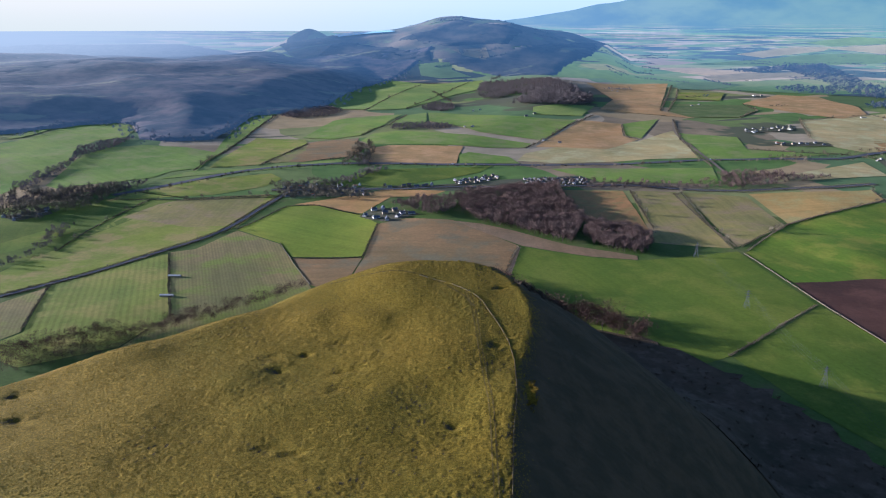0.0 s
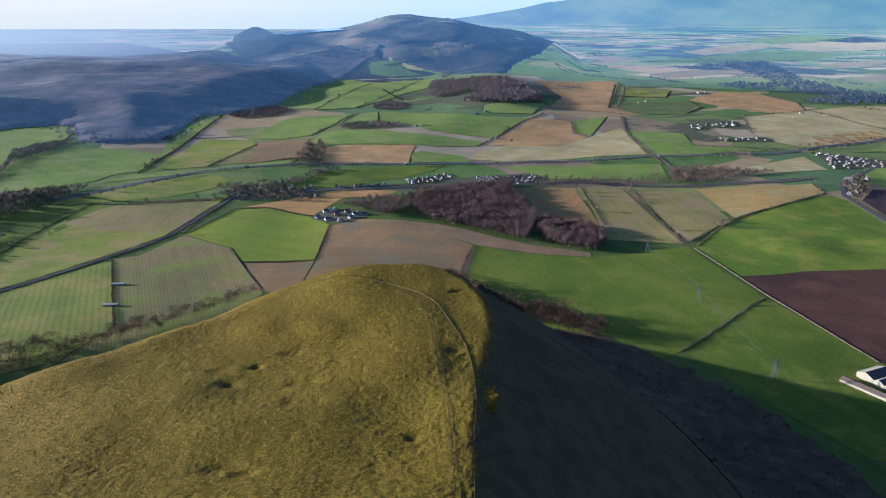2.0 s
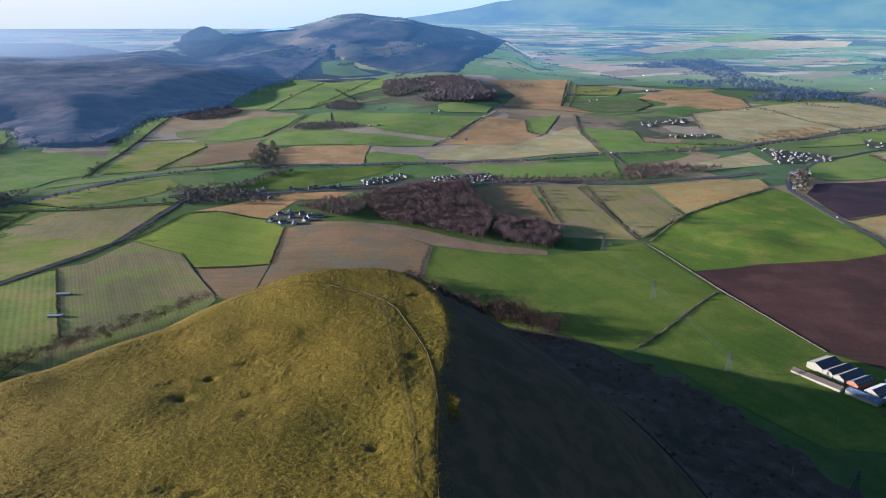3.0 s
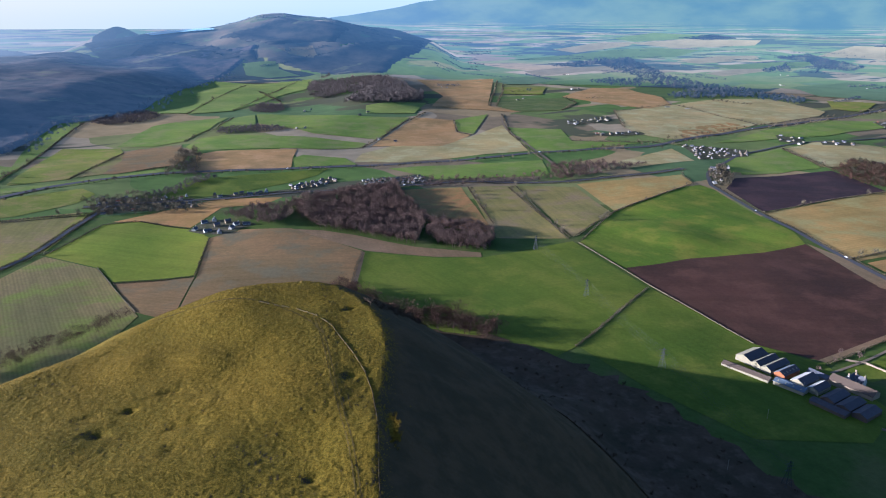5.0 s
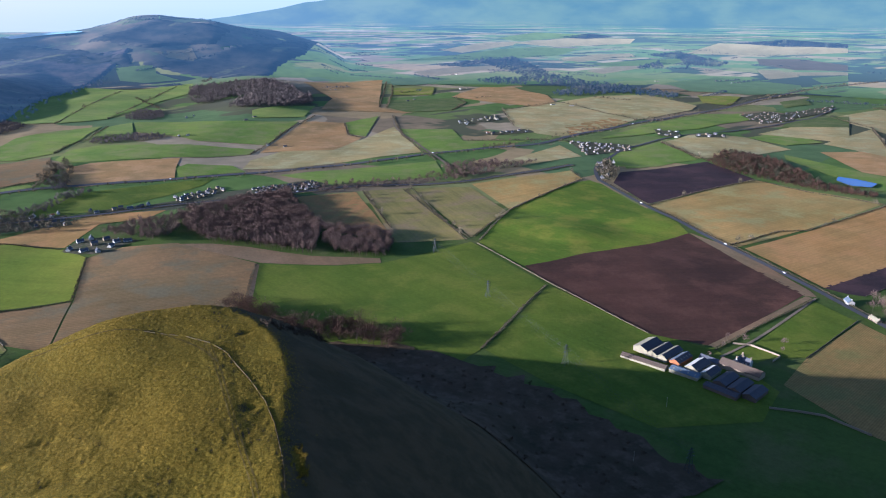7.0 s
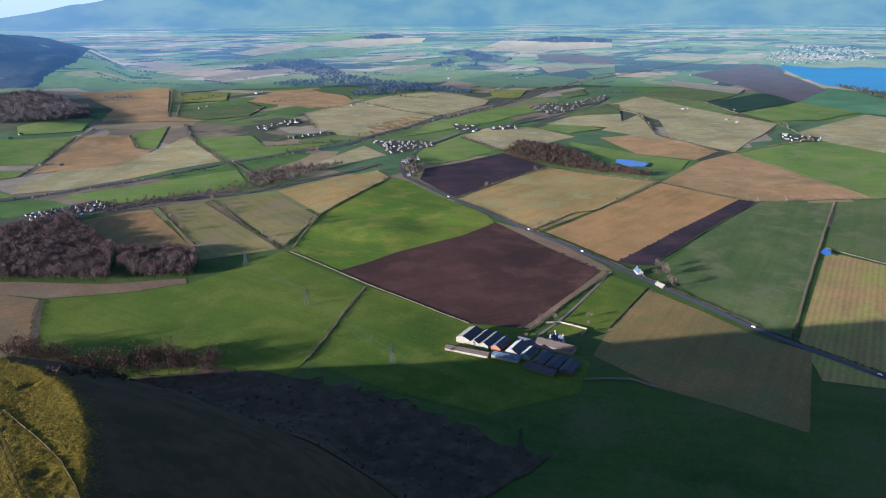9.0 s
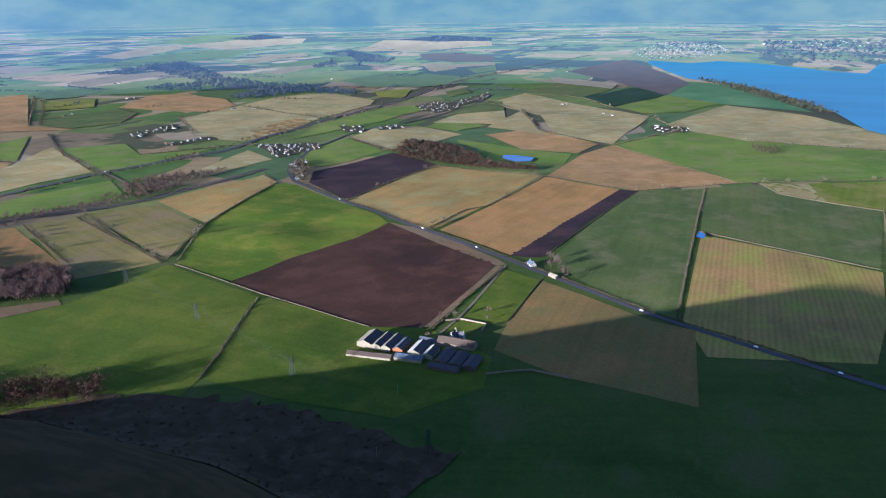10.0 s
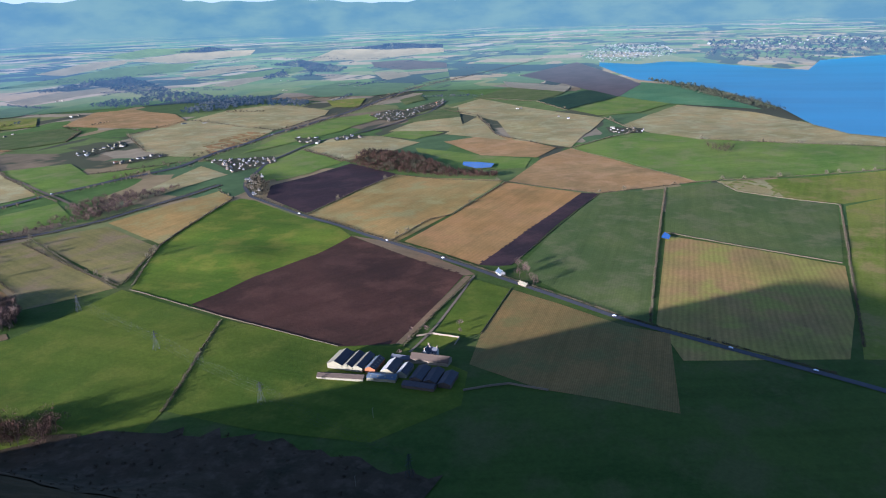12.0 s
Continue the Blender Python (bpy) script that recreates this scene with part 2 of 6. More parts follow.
# darker copy of the cement sheet, shade painted in for roofs out of the sun
SHEET_SHADED = plain("shaded_cement_sheet", (0.072, 0.068, 0.074), 0.7, 0.3, 0.35)
SHEET_BLUE = plain("blue_steel_sheet", (0.095, 0.125, 0.160), 0.5, 0.25, 0.4)
BOARDS = plain("weathered_boards", (0.115, 0.088, 0.068), 0.9, 0.35, 1.5)
BRICK = plain("orange_brick", (0.27, 0.11, 0.05), 0.9, 0.25, 1.5)
GLASS = plain("window_glass", (0.03, 0.04, 0.05), 0.15, 0.2)
STEEL = plain("galvanised_steel", (0.055, 0.060, 0.065), 0.6, 0.2, 0.5, 0.3)
WIRE = plain("aluminium_wire", (0.05, 0.05, 0.05), 0.7, 0.1, 0.5, 0.0)
TIMBER = plain("fence_timber", (0.30, 0.25, 0.17), 0.95, 0.35, 2.0)
CREST_STONE = plain("crest_wall_stone", (0.090, 0.070, 0.034), 0.95, 0.4, 1.2)
DYKE = plain("drystone_dyke", (0.105, 0.088, 0.058), 0.95, 0.4, 1.2)
CAR_PAINT = plain("white_car_paint", (0.75, 0.76, 0.78), 0.3, 0.1)
RUBBER = plain("rubber", (0.02, 0.02, 0.02), 0.8, 0.1)


def water_mat(name, colour, rough):
    m, n, l, b = mat(name, rough)
    p = position(n)
    col = mixer(n, l, ramp(n, l, noise_tex(n, l, turned(n, l, p, 20, (1, 0.25, 1)), 0.004, 5.0), 0.35, 0.7), colour, tuple(c * 0.8 for c in colour))
    l.new(col, b.inputs["Base Color"])
    b.inputs["Specular IOR Level"].default_value = 0.18
    bump(n, l, b, noise_tex(n, l, p, 0.15, 5.0), 0.25, 0.5)
    return m


# the blue of reflected sky is put into the water's base colour
WATER = water_mat("loch_water", (0.030, 0.185, 0.320), 0.45)
POND = water_mat("pond_water", (0.020, 0.090, 0.300), 0.25)


def hill_mat():
    m, n, l, b = mat("hill_grass", 0.95)
    p = position(n)
    drift = noise_tex(n, l, p, 0.012, 5.0)
    tuft = noise_tex(n, l, p, 0.9, 5.0, 0.75)
    mid = noise_tex(n, l, p, 0.07, 5.0, 0.65)
    col = mixer(n, l, ramp(n, l, drift, 0.35, 0.65), (0.148, 0.098, 0.010), (0.124, 0.090, 0.009))
    col = mixer(n, l, ramp(n, l, mid, 0.50, 0.80), col, (0.170, 0.110, 0.013))
    col = mixer(n, l, ramp(n, l, noise_tex(n, l, p, 0.045, 6.0, 0.7), 0.62, 0.78), col, (0.112, 0.080, 0.010))
    col = mixer(n, l, ramp(n, l, tuft, 0.42, 0.62), mixer(n, l, 1.0, col, (0.50, 0.53, 0.42), "MULTIPLY"), col)
    sep = n.new("ShaderNodeSeparateXYZ")
    l.new(p, sep.inputs[0])
    low = n.new("ShaderNodeMath")
    low.operation = "MULTIPLY_ADD"
    l.new(drift, low.inputs[0])
    low.inputs[1].default_value = 120
    l.new(sep.outputs["Z"], low.inputs[2])
    rough = mixer(n, l, ramp(n, l, mid, 0.4, 0.6), (0.050, 0.040, 0.018), (0.040, 0.050, 0.014))
    col = mixer(n, l, ramp(n, l, low.outputs[0], 150, 100), col, rough)
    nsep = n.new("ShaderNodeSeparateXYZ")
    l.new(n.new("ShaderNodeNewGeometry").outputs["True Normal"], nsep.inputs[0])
    # east-facing side takes bracken browns, darkened in the colour to deepen its shade
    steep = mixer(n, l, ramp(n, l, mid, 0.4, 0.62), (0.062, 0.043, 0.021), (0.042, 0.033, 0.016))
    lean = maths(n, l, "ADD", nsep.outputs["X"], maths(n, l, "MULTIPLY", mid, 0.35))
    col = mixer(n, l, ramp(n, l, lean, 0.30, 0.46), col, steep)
    l.new(col, b.inputs["Base Color"])
    bump(n, l, b, tuft, 1.0, 0.55)
    return m


HILL = hill_mat()
GARDEN = field_mat("garden_ground", (0.045, 0.055, 0.024), (0.070, 0.062, 0.038), 10, 0, 0, (0.10, 0.085, 0.06), 0.2)
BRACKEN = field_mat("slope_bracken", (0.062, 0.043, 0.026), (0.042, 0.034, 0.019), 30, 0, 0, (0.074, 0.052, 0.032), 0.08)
# pale base colour stands in for bright sky reflected in the tarn
TARN = water_mat("tarn_water", (0.28, 0.50, 0.58), 0.3)
TUSSOCK = islands("tussock_grass", (0.112, 0.079, 0.008), (0.184, 0.121, 0.012))
WORN = plain("worn_turf", (0.088, 0.064, 0.016), 0.95, 0.4, 0.8)


def add_haze_glow(n, l, b, col, glow, near_amount, far_amount, shine=0.0):
    """Haze painted as emission onto far land, growing outwards and whiter in the west."""
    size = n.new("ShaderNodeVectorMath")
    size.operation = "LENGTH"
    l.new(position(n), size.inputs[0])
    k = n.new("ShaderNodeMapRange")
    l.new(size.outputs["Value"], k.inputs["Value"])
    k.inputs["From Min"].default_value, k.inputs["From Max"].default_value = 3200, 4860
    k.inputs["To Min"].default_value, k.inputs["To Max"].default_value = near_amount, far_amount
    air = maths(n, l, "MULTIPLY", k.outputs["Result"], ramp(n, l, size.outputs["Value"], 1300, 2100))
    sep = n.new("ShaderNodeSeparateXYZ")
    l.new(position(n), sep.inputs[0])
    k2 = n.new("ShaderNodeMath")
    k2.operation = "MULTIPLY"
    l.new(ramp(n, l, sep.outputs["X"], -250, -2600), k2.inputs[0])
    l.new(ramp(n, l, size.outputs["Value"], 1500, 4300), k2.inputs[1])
    if glow == RIM_HAZE_GLOW:
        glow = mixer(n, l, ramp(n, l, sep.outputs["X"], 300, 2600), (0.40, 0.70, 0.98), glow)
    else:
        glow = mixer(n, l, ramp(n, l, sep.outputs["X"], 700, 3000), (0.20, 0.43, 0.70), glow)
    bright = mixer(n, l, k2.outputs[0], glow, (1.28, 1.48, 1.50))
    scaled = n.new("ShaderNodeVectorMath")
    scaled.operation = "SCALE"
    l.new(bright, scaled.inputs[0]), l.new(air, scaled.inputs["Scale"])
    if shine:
        # the far land's sunlight is put into emission too, making it a glowing backdrop
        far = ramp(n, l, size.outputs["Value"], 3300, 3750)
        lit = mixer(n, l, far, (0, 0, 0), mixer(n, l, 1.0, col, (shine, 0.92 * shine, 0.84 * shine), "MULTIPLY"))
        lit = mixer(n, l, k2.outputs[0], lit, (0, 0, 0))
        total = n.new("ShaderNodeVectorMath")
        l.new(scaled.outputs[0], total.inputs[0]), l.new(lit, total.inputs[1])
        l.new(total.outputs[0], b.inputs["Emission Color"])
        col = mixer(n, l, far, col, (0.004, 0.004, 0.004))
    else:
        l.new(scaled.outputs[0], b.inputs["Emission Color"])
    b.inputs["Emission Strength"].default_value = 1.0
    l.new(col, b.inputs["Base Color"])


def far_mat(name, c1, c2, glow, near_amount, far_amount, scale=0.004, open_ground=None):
    """A far surface with haze painted over its colour as glow."""
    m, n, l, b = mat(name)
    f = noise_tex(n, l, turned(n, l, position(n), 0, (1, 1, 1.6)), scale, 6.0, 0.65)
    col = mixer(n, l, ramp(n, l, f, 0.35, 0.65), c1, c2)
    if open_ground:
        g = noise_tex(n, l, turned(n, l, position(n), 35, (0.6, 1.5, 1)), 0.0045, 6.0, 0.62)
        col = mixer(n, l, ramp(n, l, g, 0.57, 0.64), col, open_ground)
    add_haze_glow(n, l, b, col, glow, near_amount, far_amount)
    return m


# glow colours that stand in for haze
HAZE_GLOW, RIM_HAZE_GLOW = (0.29, 0.54, 0.60), (0.22, 0.57, 0.72)
# forest, woods and walls that emit a little blue in place of haze
WEST_WOOD = far_mat("haze_glow_forest", (0.066, 0.048, 0.040), (0.015, 0.018, 0.017), (0.21, 0.39, 0.62), 0.024, 0.082, 0.011, (0.095, 0.086, 0.046))
FAR_WOOD = far_mat("glowing_far_woods", (0.045, 0.040, 0.030), (0.012, 0.016, 0.014), (0.20, 0.42, 0.66), 0.024, 0.070, 0.008, (0.085, 0.080, 0.038))
FAR_LAND = patchwork_mat("glowing_far_farmland", True)
FAR_HILLS = patchwork_mat("glowing_far_uplands", True, 0.0010, (0.050, 0.082), True)
FAR_HOUSES = far_mat("glowing_far_walls", (0.24, 0.23, 0.21), (0.10, 0.10, 0.10), HAZE_GLOW, 0.02, 0.06, 0.05)


# moor colour with blue haze put in as glow
FAR_MOOR = far_mat("glowing_far_moor", (0.105, 0.080, 0.050), (0.050, 0.052, 0.034), (0.26, 0.42, 0.62), 0.024, 0.070, 0.007, (0.085, 0.100, 0.042))


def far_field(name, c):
    return far_mat(name, c, tuple(0.8 * v for v in c), HAZE_GLOW, 0.012, 0.062, 0.01)


# farthest field colours, with haze put in as glow
FAR_GREEN, FAR_STRAW, FAR_BROWN = far_field("glowing_green_field", (0.080, 0.118, 0.038)), far_field("glowing_straw_field", (0.205, 0.165, 0.095)), far_field("glowing_brown_field", (0.075, 0.050, 0.045))


def haze_mat():
    """Glow of a sheet added for the bright sky above the horizon: pale and milky towards the sun, pale blue away from
    it.
    """
    m = bpy.data.materials.new("sky_haze")
    m.use_nodes = True
    n, l = m.node_tree.nodes, m.node_tree.links
    n.remove(n["Principled BSDF"])
    e = n.new("ShaderNodeEmission")
    sep = n.new("ShaderNodeSeparateXYZ")
    l.new(position(n), sep.inputs[0])
    warm = mixer(n, l, ramp(n, l, sep.outputs["X"], -2600, 1200), (1.00, 0.88, 0.64), (0.70, 0.81, 0.80))
    col = mixer(n, l, ramp(n, l, sep.outputs["Z"], 150, 560), mixer(n, l, 1.0, warm, (0.76, 0.85, 0.86), "MULTIPLY"), warm)
    l.new(col, e.inputs["Color"])
    e.inputs["Strength"].default_value = 0.235
    l.new(e.outputs[0], n["Material Output"].inputs["Surface"])
    return m


SKY_HAZE = haze_mat()


# ---- the lie of the land ----


def lattice(ix, iy, seed):
    h = (ix.astype(np.int64) * 374761393 + iy.astype(np.int64) * 668265263 + seed * 974634777) & 0x7FFFFFFF
    h = ((h ^ (h >> 13)) * 1274126177) & 0x7FFFFFFF
    return ((h ^ (h >> 16)) & 0xFFFF) / 65535.0


def wave(x, y, size, seed=0):
    """Smooth random height between -1 and 1 with bumps about size metres wide."""
    u, v = np.asarray(x, float) / size, np.asarray(y, float) / size
    i, j = np.floor(u), np.floor(v)
    a, b = u - i, v - j
    a, b = a * a * (3 - 2 * a), b * b * (3 - 2 * b)
    q = (lattice(i, j, seed) * (1 - a) + lattice(i + 1, j, seed) * a) * (1 - b) + (lattice(i, j + 1, seed) * (1 - a) + lattice(i + 1, j + 1, seed) * a) * b
    return 2 * q - 1


def step(lo, hi, v):
    q = np.clip((np.asarray(v, float) - lo) / (hi - lo), 0, 1)
    return q * q * (3 - 2 * q)


def polar(x, y):
    dx, dy = np.asarray(x, float) - EYE_X, np.asarray(y, float) - EYE_Y
    return np.hypot(dx, dy), np.degrees(np.arctan2(dx, dy))


WEST_EDGE = [(-1500, 1700), (-1131, 1789), (-1083, 1858), (-1030, 1987), (-960, 2060), (-891, 2019), (-761, 1746), (-680, 1730), (-597, 1779), (-589, 2004),
             (-600, 2230), (-493, 2322), (-420, 2505), (-400, 2761), (-355, 3100), (-280, 3400), (-180, 3700)]
WEST_X = np.array([p[0] for p in WEST_EDGE] + [-40, -300, -4500, -4500, -2600], float)
WEST_Y = np.array([p[1] for p in WEST_EDGE] + [3900, 4700, 4700, 1250, 1250], float)


def outline_distance(x, y, px, py):
    """Distance from a closed outline, negative inside, and the direction away from it."""
    best, inside = np.full(x.shape, 1e9), np.zeros(x.shape, bool)
    nx, ny = np.zeros(x.shape), np.zeros(x.shape)
    for k in range(len(px)):
        ax, ay, bx, by = px[k], py[k], px[k - 1], py[k - 1]
        ex, ey = bx - ax, by - ay
        q = np.clip(((x - ax) * ex + (y - ay) * ey) / (ex * ex + ey * ey), 0, 1)
        gx, gy = x - ax - q * ex, y - ay - q * ey
        d = np.hypot(gx, gy)
        nx = np.where(d < best, gx / np.maximum(d, 1e-6), nx)
        ny = np.where(d < best, gy / np.maximum(d, 1e-6), ny)
        best = np.minimum(best, d)
        with np.errstate(divide="ignore", invalid="ignore"):
            cross = ((ay > y) != (by > y)) & (x < (bx - ax) * (y - ay) / (by - ay) + ax)
        inside ^= cross
    return np.where(inside, -best, best), nx, ny


def hills(r, az):
    """Wooded ridge in the west, the uplands with the tarn, and a cone behind them."""
    x, y = EYE_X + r * np.sin(np.radians(az)), EYE_Y + r * np.cos(np.radians(az))
    west = np.zeros(np.shape(r))
    if np.any((az < 4) & (az > -75) & (r > 1500)):
        d = -outline_distance(x, y, WEST_X, WEST_Y)[0]
        west = (0.4 + 0.6 * step(1750, 2350, y)) * (52 * step(0, 300, d) + 34 * step(260, 1200, d)) * (1 + 0.26 * wave(x, y, 520, 43) + 0.14 * wave(x, y, 230, 44))
    spur = 26 * np.exp(-((az - 8) / 4.0) ** 2) * step(1950, 2500, r)
    top = np.interp(az, UPLAND_AZ, UPLAND_TOP)
    crest = top * step(3350, 4560, r) * (1 - 0.35 * step(4560, 4760, r))
    cone = (212 * np.exp(-(np.abs(az + 10.7) / 3.2) ** 1.6) * np.exp(-((r - 4740) / 90) ** 2))
    rough = 1 + (0.12 * wave(x, y, 420, 41) + 0.10 * wave(x, y, 190, 42)) * np.where(r > 4300, 0.35, 1.0)
    return np.maximum.reduce([west, spur, crest, cone]) * rough


# heights of the far upland's skyline by heading
UPLAND_AZ = [-17, -13, -9, -4.3, -2.2, -0.8, 1.2, 3.2, 6, 8, 10, 12.5, 15.5]
UPLAND_TOP = [0, 120, 176, 205, 238, 270, 286, 276, 244, 222, 196, 140, 0]


def land(x, y):
    """Height of the plain: flat to the middle distance, then a bowl raised to fit the camera's view."""
    r, az = polar(x, y)
    far = NEAR_D - SPAN * np.log(np.clip(1 - (r - NEAR_D) / SPAN, 1e-3, 1.0))
    bowl = np.where(r > NEAR_D, EYE_Z * (1 - r / np.maximum(far, 1)), 0.0)
    soft = 2.5 * wave(x, y, 170, 3) + 1.0 * wave(x, y, 75, 4)
    mounds = 5.0 * np.exp(-(((np.asarray(x) - 590) / 150) ** 2 + ((np.asarray(y) - 950) / 120) ** 2)) * (0.4 + wave(x, y, 80, 8))
    roll = 9.0 * wave(x, y, 420, 5) * step(1300, 2000, r) * step(3300, 2600, r) * step(25, 5, az)
    fade = step(4200, 3000, r)
    return np.maximum(bowl, hills(r, az)) + (soft + mounds) * fade + roll


def outward(x, y):
    """Where a point of the wide plain lies once drawn in towards the rim to fit the camera's view."""
    dx, dy = x - EYE_X, y - EYE_Y
    d = math.hypot(dx, dy)
    if d <= NEAR_D:
        return x, y, 1.0
    k = (NEAR_D + SPAN * (1 - math.exp(-(d - NEAR_D) / SPAN))) / d
    return EYE_X + dx * k, EYE_Y + dy * k, k


def land1(x, y):
    return float(land(x, y))


# the near hill: a grassy top with a rim all round, steep in the east
RIM_X = np.array([31, 29, 31, 35, 38, 43, 51, 53, 50, 44, 32, 12, -15, -70, -110, -160, -235, -330, -420, -420], float)
RIM_Y = np.array([-800, 195, 240, 268, 290, 312, 336, 362, 388, 412, 434, 446, 449, 440, 405, 365, 315, 250, 100, -800], float)
# unseen ridge north of the hill, shaped to cast shadow on the plain from behind the crest
NOSE_Y = [455, 483, 533, 558, 595, 630, 669, 690, 725, 760]
NOSE_Z = [108, 102, 92, 84, 69, 56, 41, 30, -5, -70]


def hill_height(x, y):
    x, y = np.asarray(x, float), np.asarray(y, float)
    d, nx, ny = outline_distance(x, y, RIM_X, RIM_Y)
    nx = np.where(d < 0, -nx, nx)
    east = np.clip(nx, 0, 1)
    out, bend = np.maximum(d + 14 - 8 * east, 0), 18 - 10 * east
    top = 156 + (0.105 - 0.050 * step(330, 180, y)) * np.minimum(x - 20, 0) - 0.00035 * np.maximum(250 - y, 0) ** 1.2 + 3.0 * wave(x, y, 85, 11) + 1.8 * wave(x, y, 34, 12)
    top = top + 3.2 * np.exp(-((x - 42) / 3.2) ** 2 - ((y - 274) / 10) ** 2)
    for px, py, pr in ((-55, 338, 5), (-88, 325, 5), (-72, 327, 4), (-82, 310, 6), (-48, 305, 9), (-43, 284, 8), (-67, 238, 6), (-59, 234, 5), (5, 251, 5), (6, 244, 4), (26, 320, 3.5), (35, 393, 4), (-187, 271, 8), (-209, 304, 7)):
        top = top - 2.6 * np.exp(-((x - px) / pr) ** 2 - ((y - py) / (0.6 * pr)) ** 2) * (0.6 + 0.4 * wave(x, y, 5, 51))
    for px, py, pr in ((-37, 358, 11), (-47, 366, 9), (-77, 372, 14), (-20, 385, 16), (-100, 300, 18)):
        top = top + 1.6 * np.exp(-((x - px) / pr) ** 2 - ((y - py) / pr) ** 2)
    top = top + 4.5 * np.exp(-((x + 32) / 40) ** 2 - ((y - 425) / 30) ** 2) - 1.5 * step(0, 35, x) * step(395, 430, y)
    slope = 0.60 + 0.24 * np.clip(nx, 0, 1)
    drop = slope * (np.sqrt(out * out + bend ** 2) - bend) * (1 + 0.10 * wave(x, y, 60, 15))
    nose = np.interp(y, NOSE_Y, NOSE_Z) - 0.62 * (np.hypot(x + 5, 26) - 26) - 200 * step(450, 440, y) + 2.5 * wave(x, y, 45, 16)
    h = np.maximum(top - drop, nose)
    return 0.5 * (h + np.sqrt(h * h + 15 ** 2)) - 4.0


def grass_relief(x, y):
    """Hummocks and tussocks of the hill's rough grass."""
    t = np.abs(wave(x, y, 2.6, 21)) * 0.55 + 0.28 * wave(x, y, 1.3, 22)
    patch = step(-0.2, 0.5, wave(x, y, 40, 23))
    return 0.55 * t * (0.7 + 0.3 * patch) + 0.16 * wave(x, y, 9, 26) * patch + 0.12 * wave(x, y, 4.6, 27)


# ---- mesh helpers ----
def link(name, verts, faces, material, parent=None, smooth=False):
    me = bpy.data.meshes.new(name)
    me.from_pydata([tuple(v) for v in verts], [], [tuple(f) for f in faces])
    me.materials.append(material)
    if smooth:
        me.polygons.foreach_set("use_smooth", [True] * len(me.polygons))
    me.update()
    ob = new(name, me)
    if parent:
        ob.parent = parent
    return ob


def part(name, bm, material, parent, label=""):
    me = bpy.data.meshes.new(name)
    bm.to_mesh(me)
    bm.free()
    me.materials.append(material)
    ob = new(name, me)
    ob.parent = parent
    if label:
        ob["label"] = label
    return ob


def sheet(name, xs, ys, height, material):
    """A sheet over a grid of x and y values."""
    gx, gy = np.meshgrid(xs, ys)
    gz = height(gx, gy)
    co = np.stack([gx, gy, gz], -1).reshape(-1, 3).astype(np.float32)
    w, h = len(xs), len(ys)
    i = (np.arange(h - 1)[:, None] * w + np.arange(w - 1)[None]).ravel()
    return raw_mesh(name, co, np.stack([i, i + 1, i + 1 + w, i + w], 1), material)


def raw_mesh(name, co, faces, material, smooth=True):
    me = bpy.data.meshes.new(name)
    k = faces.shape[1]
    me.vertices.add(len(co))
    me.vertices.foreach_set("co", np.ascontiguousarray(co, np.float32).ravel())
    me.loops.add(faces.size)
    me.loops.foreach_set("vertex_index", np.ascontiguousarray(faces, np.int32).ravel())
    me.polygons.add(len(faces))
    me.polygons.foreach_set("loop_start", np.arange(0, faces.size, k, dtype=np.int32))
    me.update(calc_edges=True)
    if smooth:
        me.polygons.foreach_set("use_smooth", np.ones(len(faces), bool))
    me.materials.append(material)
    me.validate()
    return new(name, me)


# ---- ground ----
def build_ground():
    rings = np.concatenate([np.arange(60, 1500, 14), np.arange(1500, 3300, 30), np.arange(3300, RIM - 50, 20), [RIM - 50, RIM - 30, RIM - 15, RIM - 7, RIM - 3]])
    angles = np.radians(np.arange(0, 360, 0.6))
    ra, aa = np.meshgrid(rings, angles, indexing="ij")
    gx, gy = EYE_X + ra * np.sin(aa), EYE_Y + ra * np.cos(aa)
    co = np.stack([gx, gy, land(gx, gy)], -1).reshape(-1, 3)
    n = len(angles)
    i = np.arange(len(rings) - 1)[:, None] * n
    j = np.arange(n)[None]
    faces = np.stack([i + j, i + n + j, i + n + (j + 1) % n, i + (j + 1) % n], -1).reshape(-1, 4)
    faces = faces[:, ::-1]
    co = np.vstack([co, [[EYE_X, EYE_Y, 0.0]]])
    ob = raw_mesh("ground", co, faces, PATCH)
    ob.data.materials.append(EARTH)
    ring = np.repeat(np.arange(len(rings) - 1), n)
    ob.data.polygons.foreach_set("material_index", (rings[ring] < 1180).astype(np.int32))
    # the far distance, with haze painted as glow, as a backdrop just above the sheet
    k = int(np.searchsorted(rings, NEAR_D))
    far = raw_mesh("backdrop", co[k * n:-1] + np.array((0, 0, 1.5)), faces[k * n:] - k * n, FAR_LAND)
    tagged(far, "far fields and woods with haze put in as glow", "distance", kind="structure")
    return tagged(ob, "wide winter farmland bent upwards far off to fit the view", "ground", kind="structure")


def build_hill():
    xs = np.concatenate([np.arange(-760, -260, 10.0), np.arange(-260, -130, 2.0), np.arange(-130, 62, 0.8), np.arange(62, 330, 4.0), np.arange(330, 380, 10.0)])
    ys = np.concatenate([np.arange(-1150, -130, 14.0), np.arange(-130, 150, 2.0), np.arange(150, 460, 0.8), np.arange(460, 780, 4.0), np.arange(780, 860, 10.0)])

    def height(x, y):
        h = hill_height(x, y)
        return np.where(h > 1.0, h + grass_relief(x, y) * step(20, 60, h), h) + land(x, y)
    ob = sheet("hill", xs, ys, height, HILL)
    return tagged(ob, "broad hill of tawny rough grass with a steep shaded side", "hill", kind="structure")


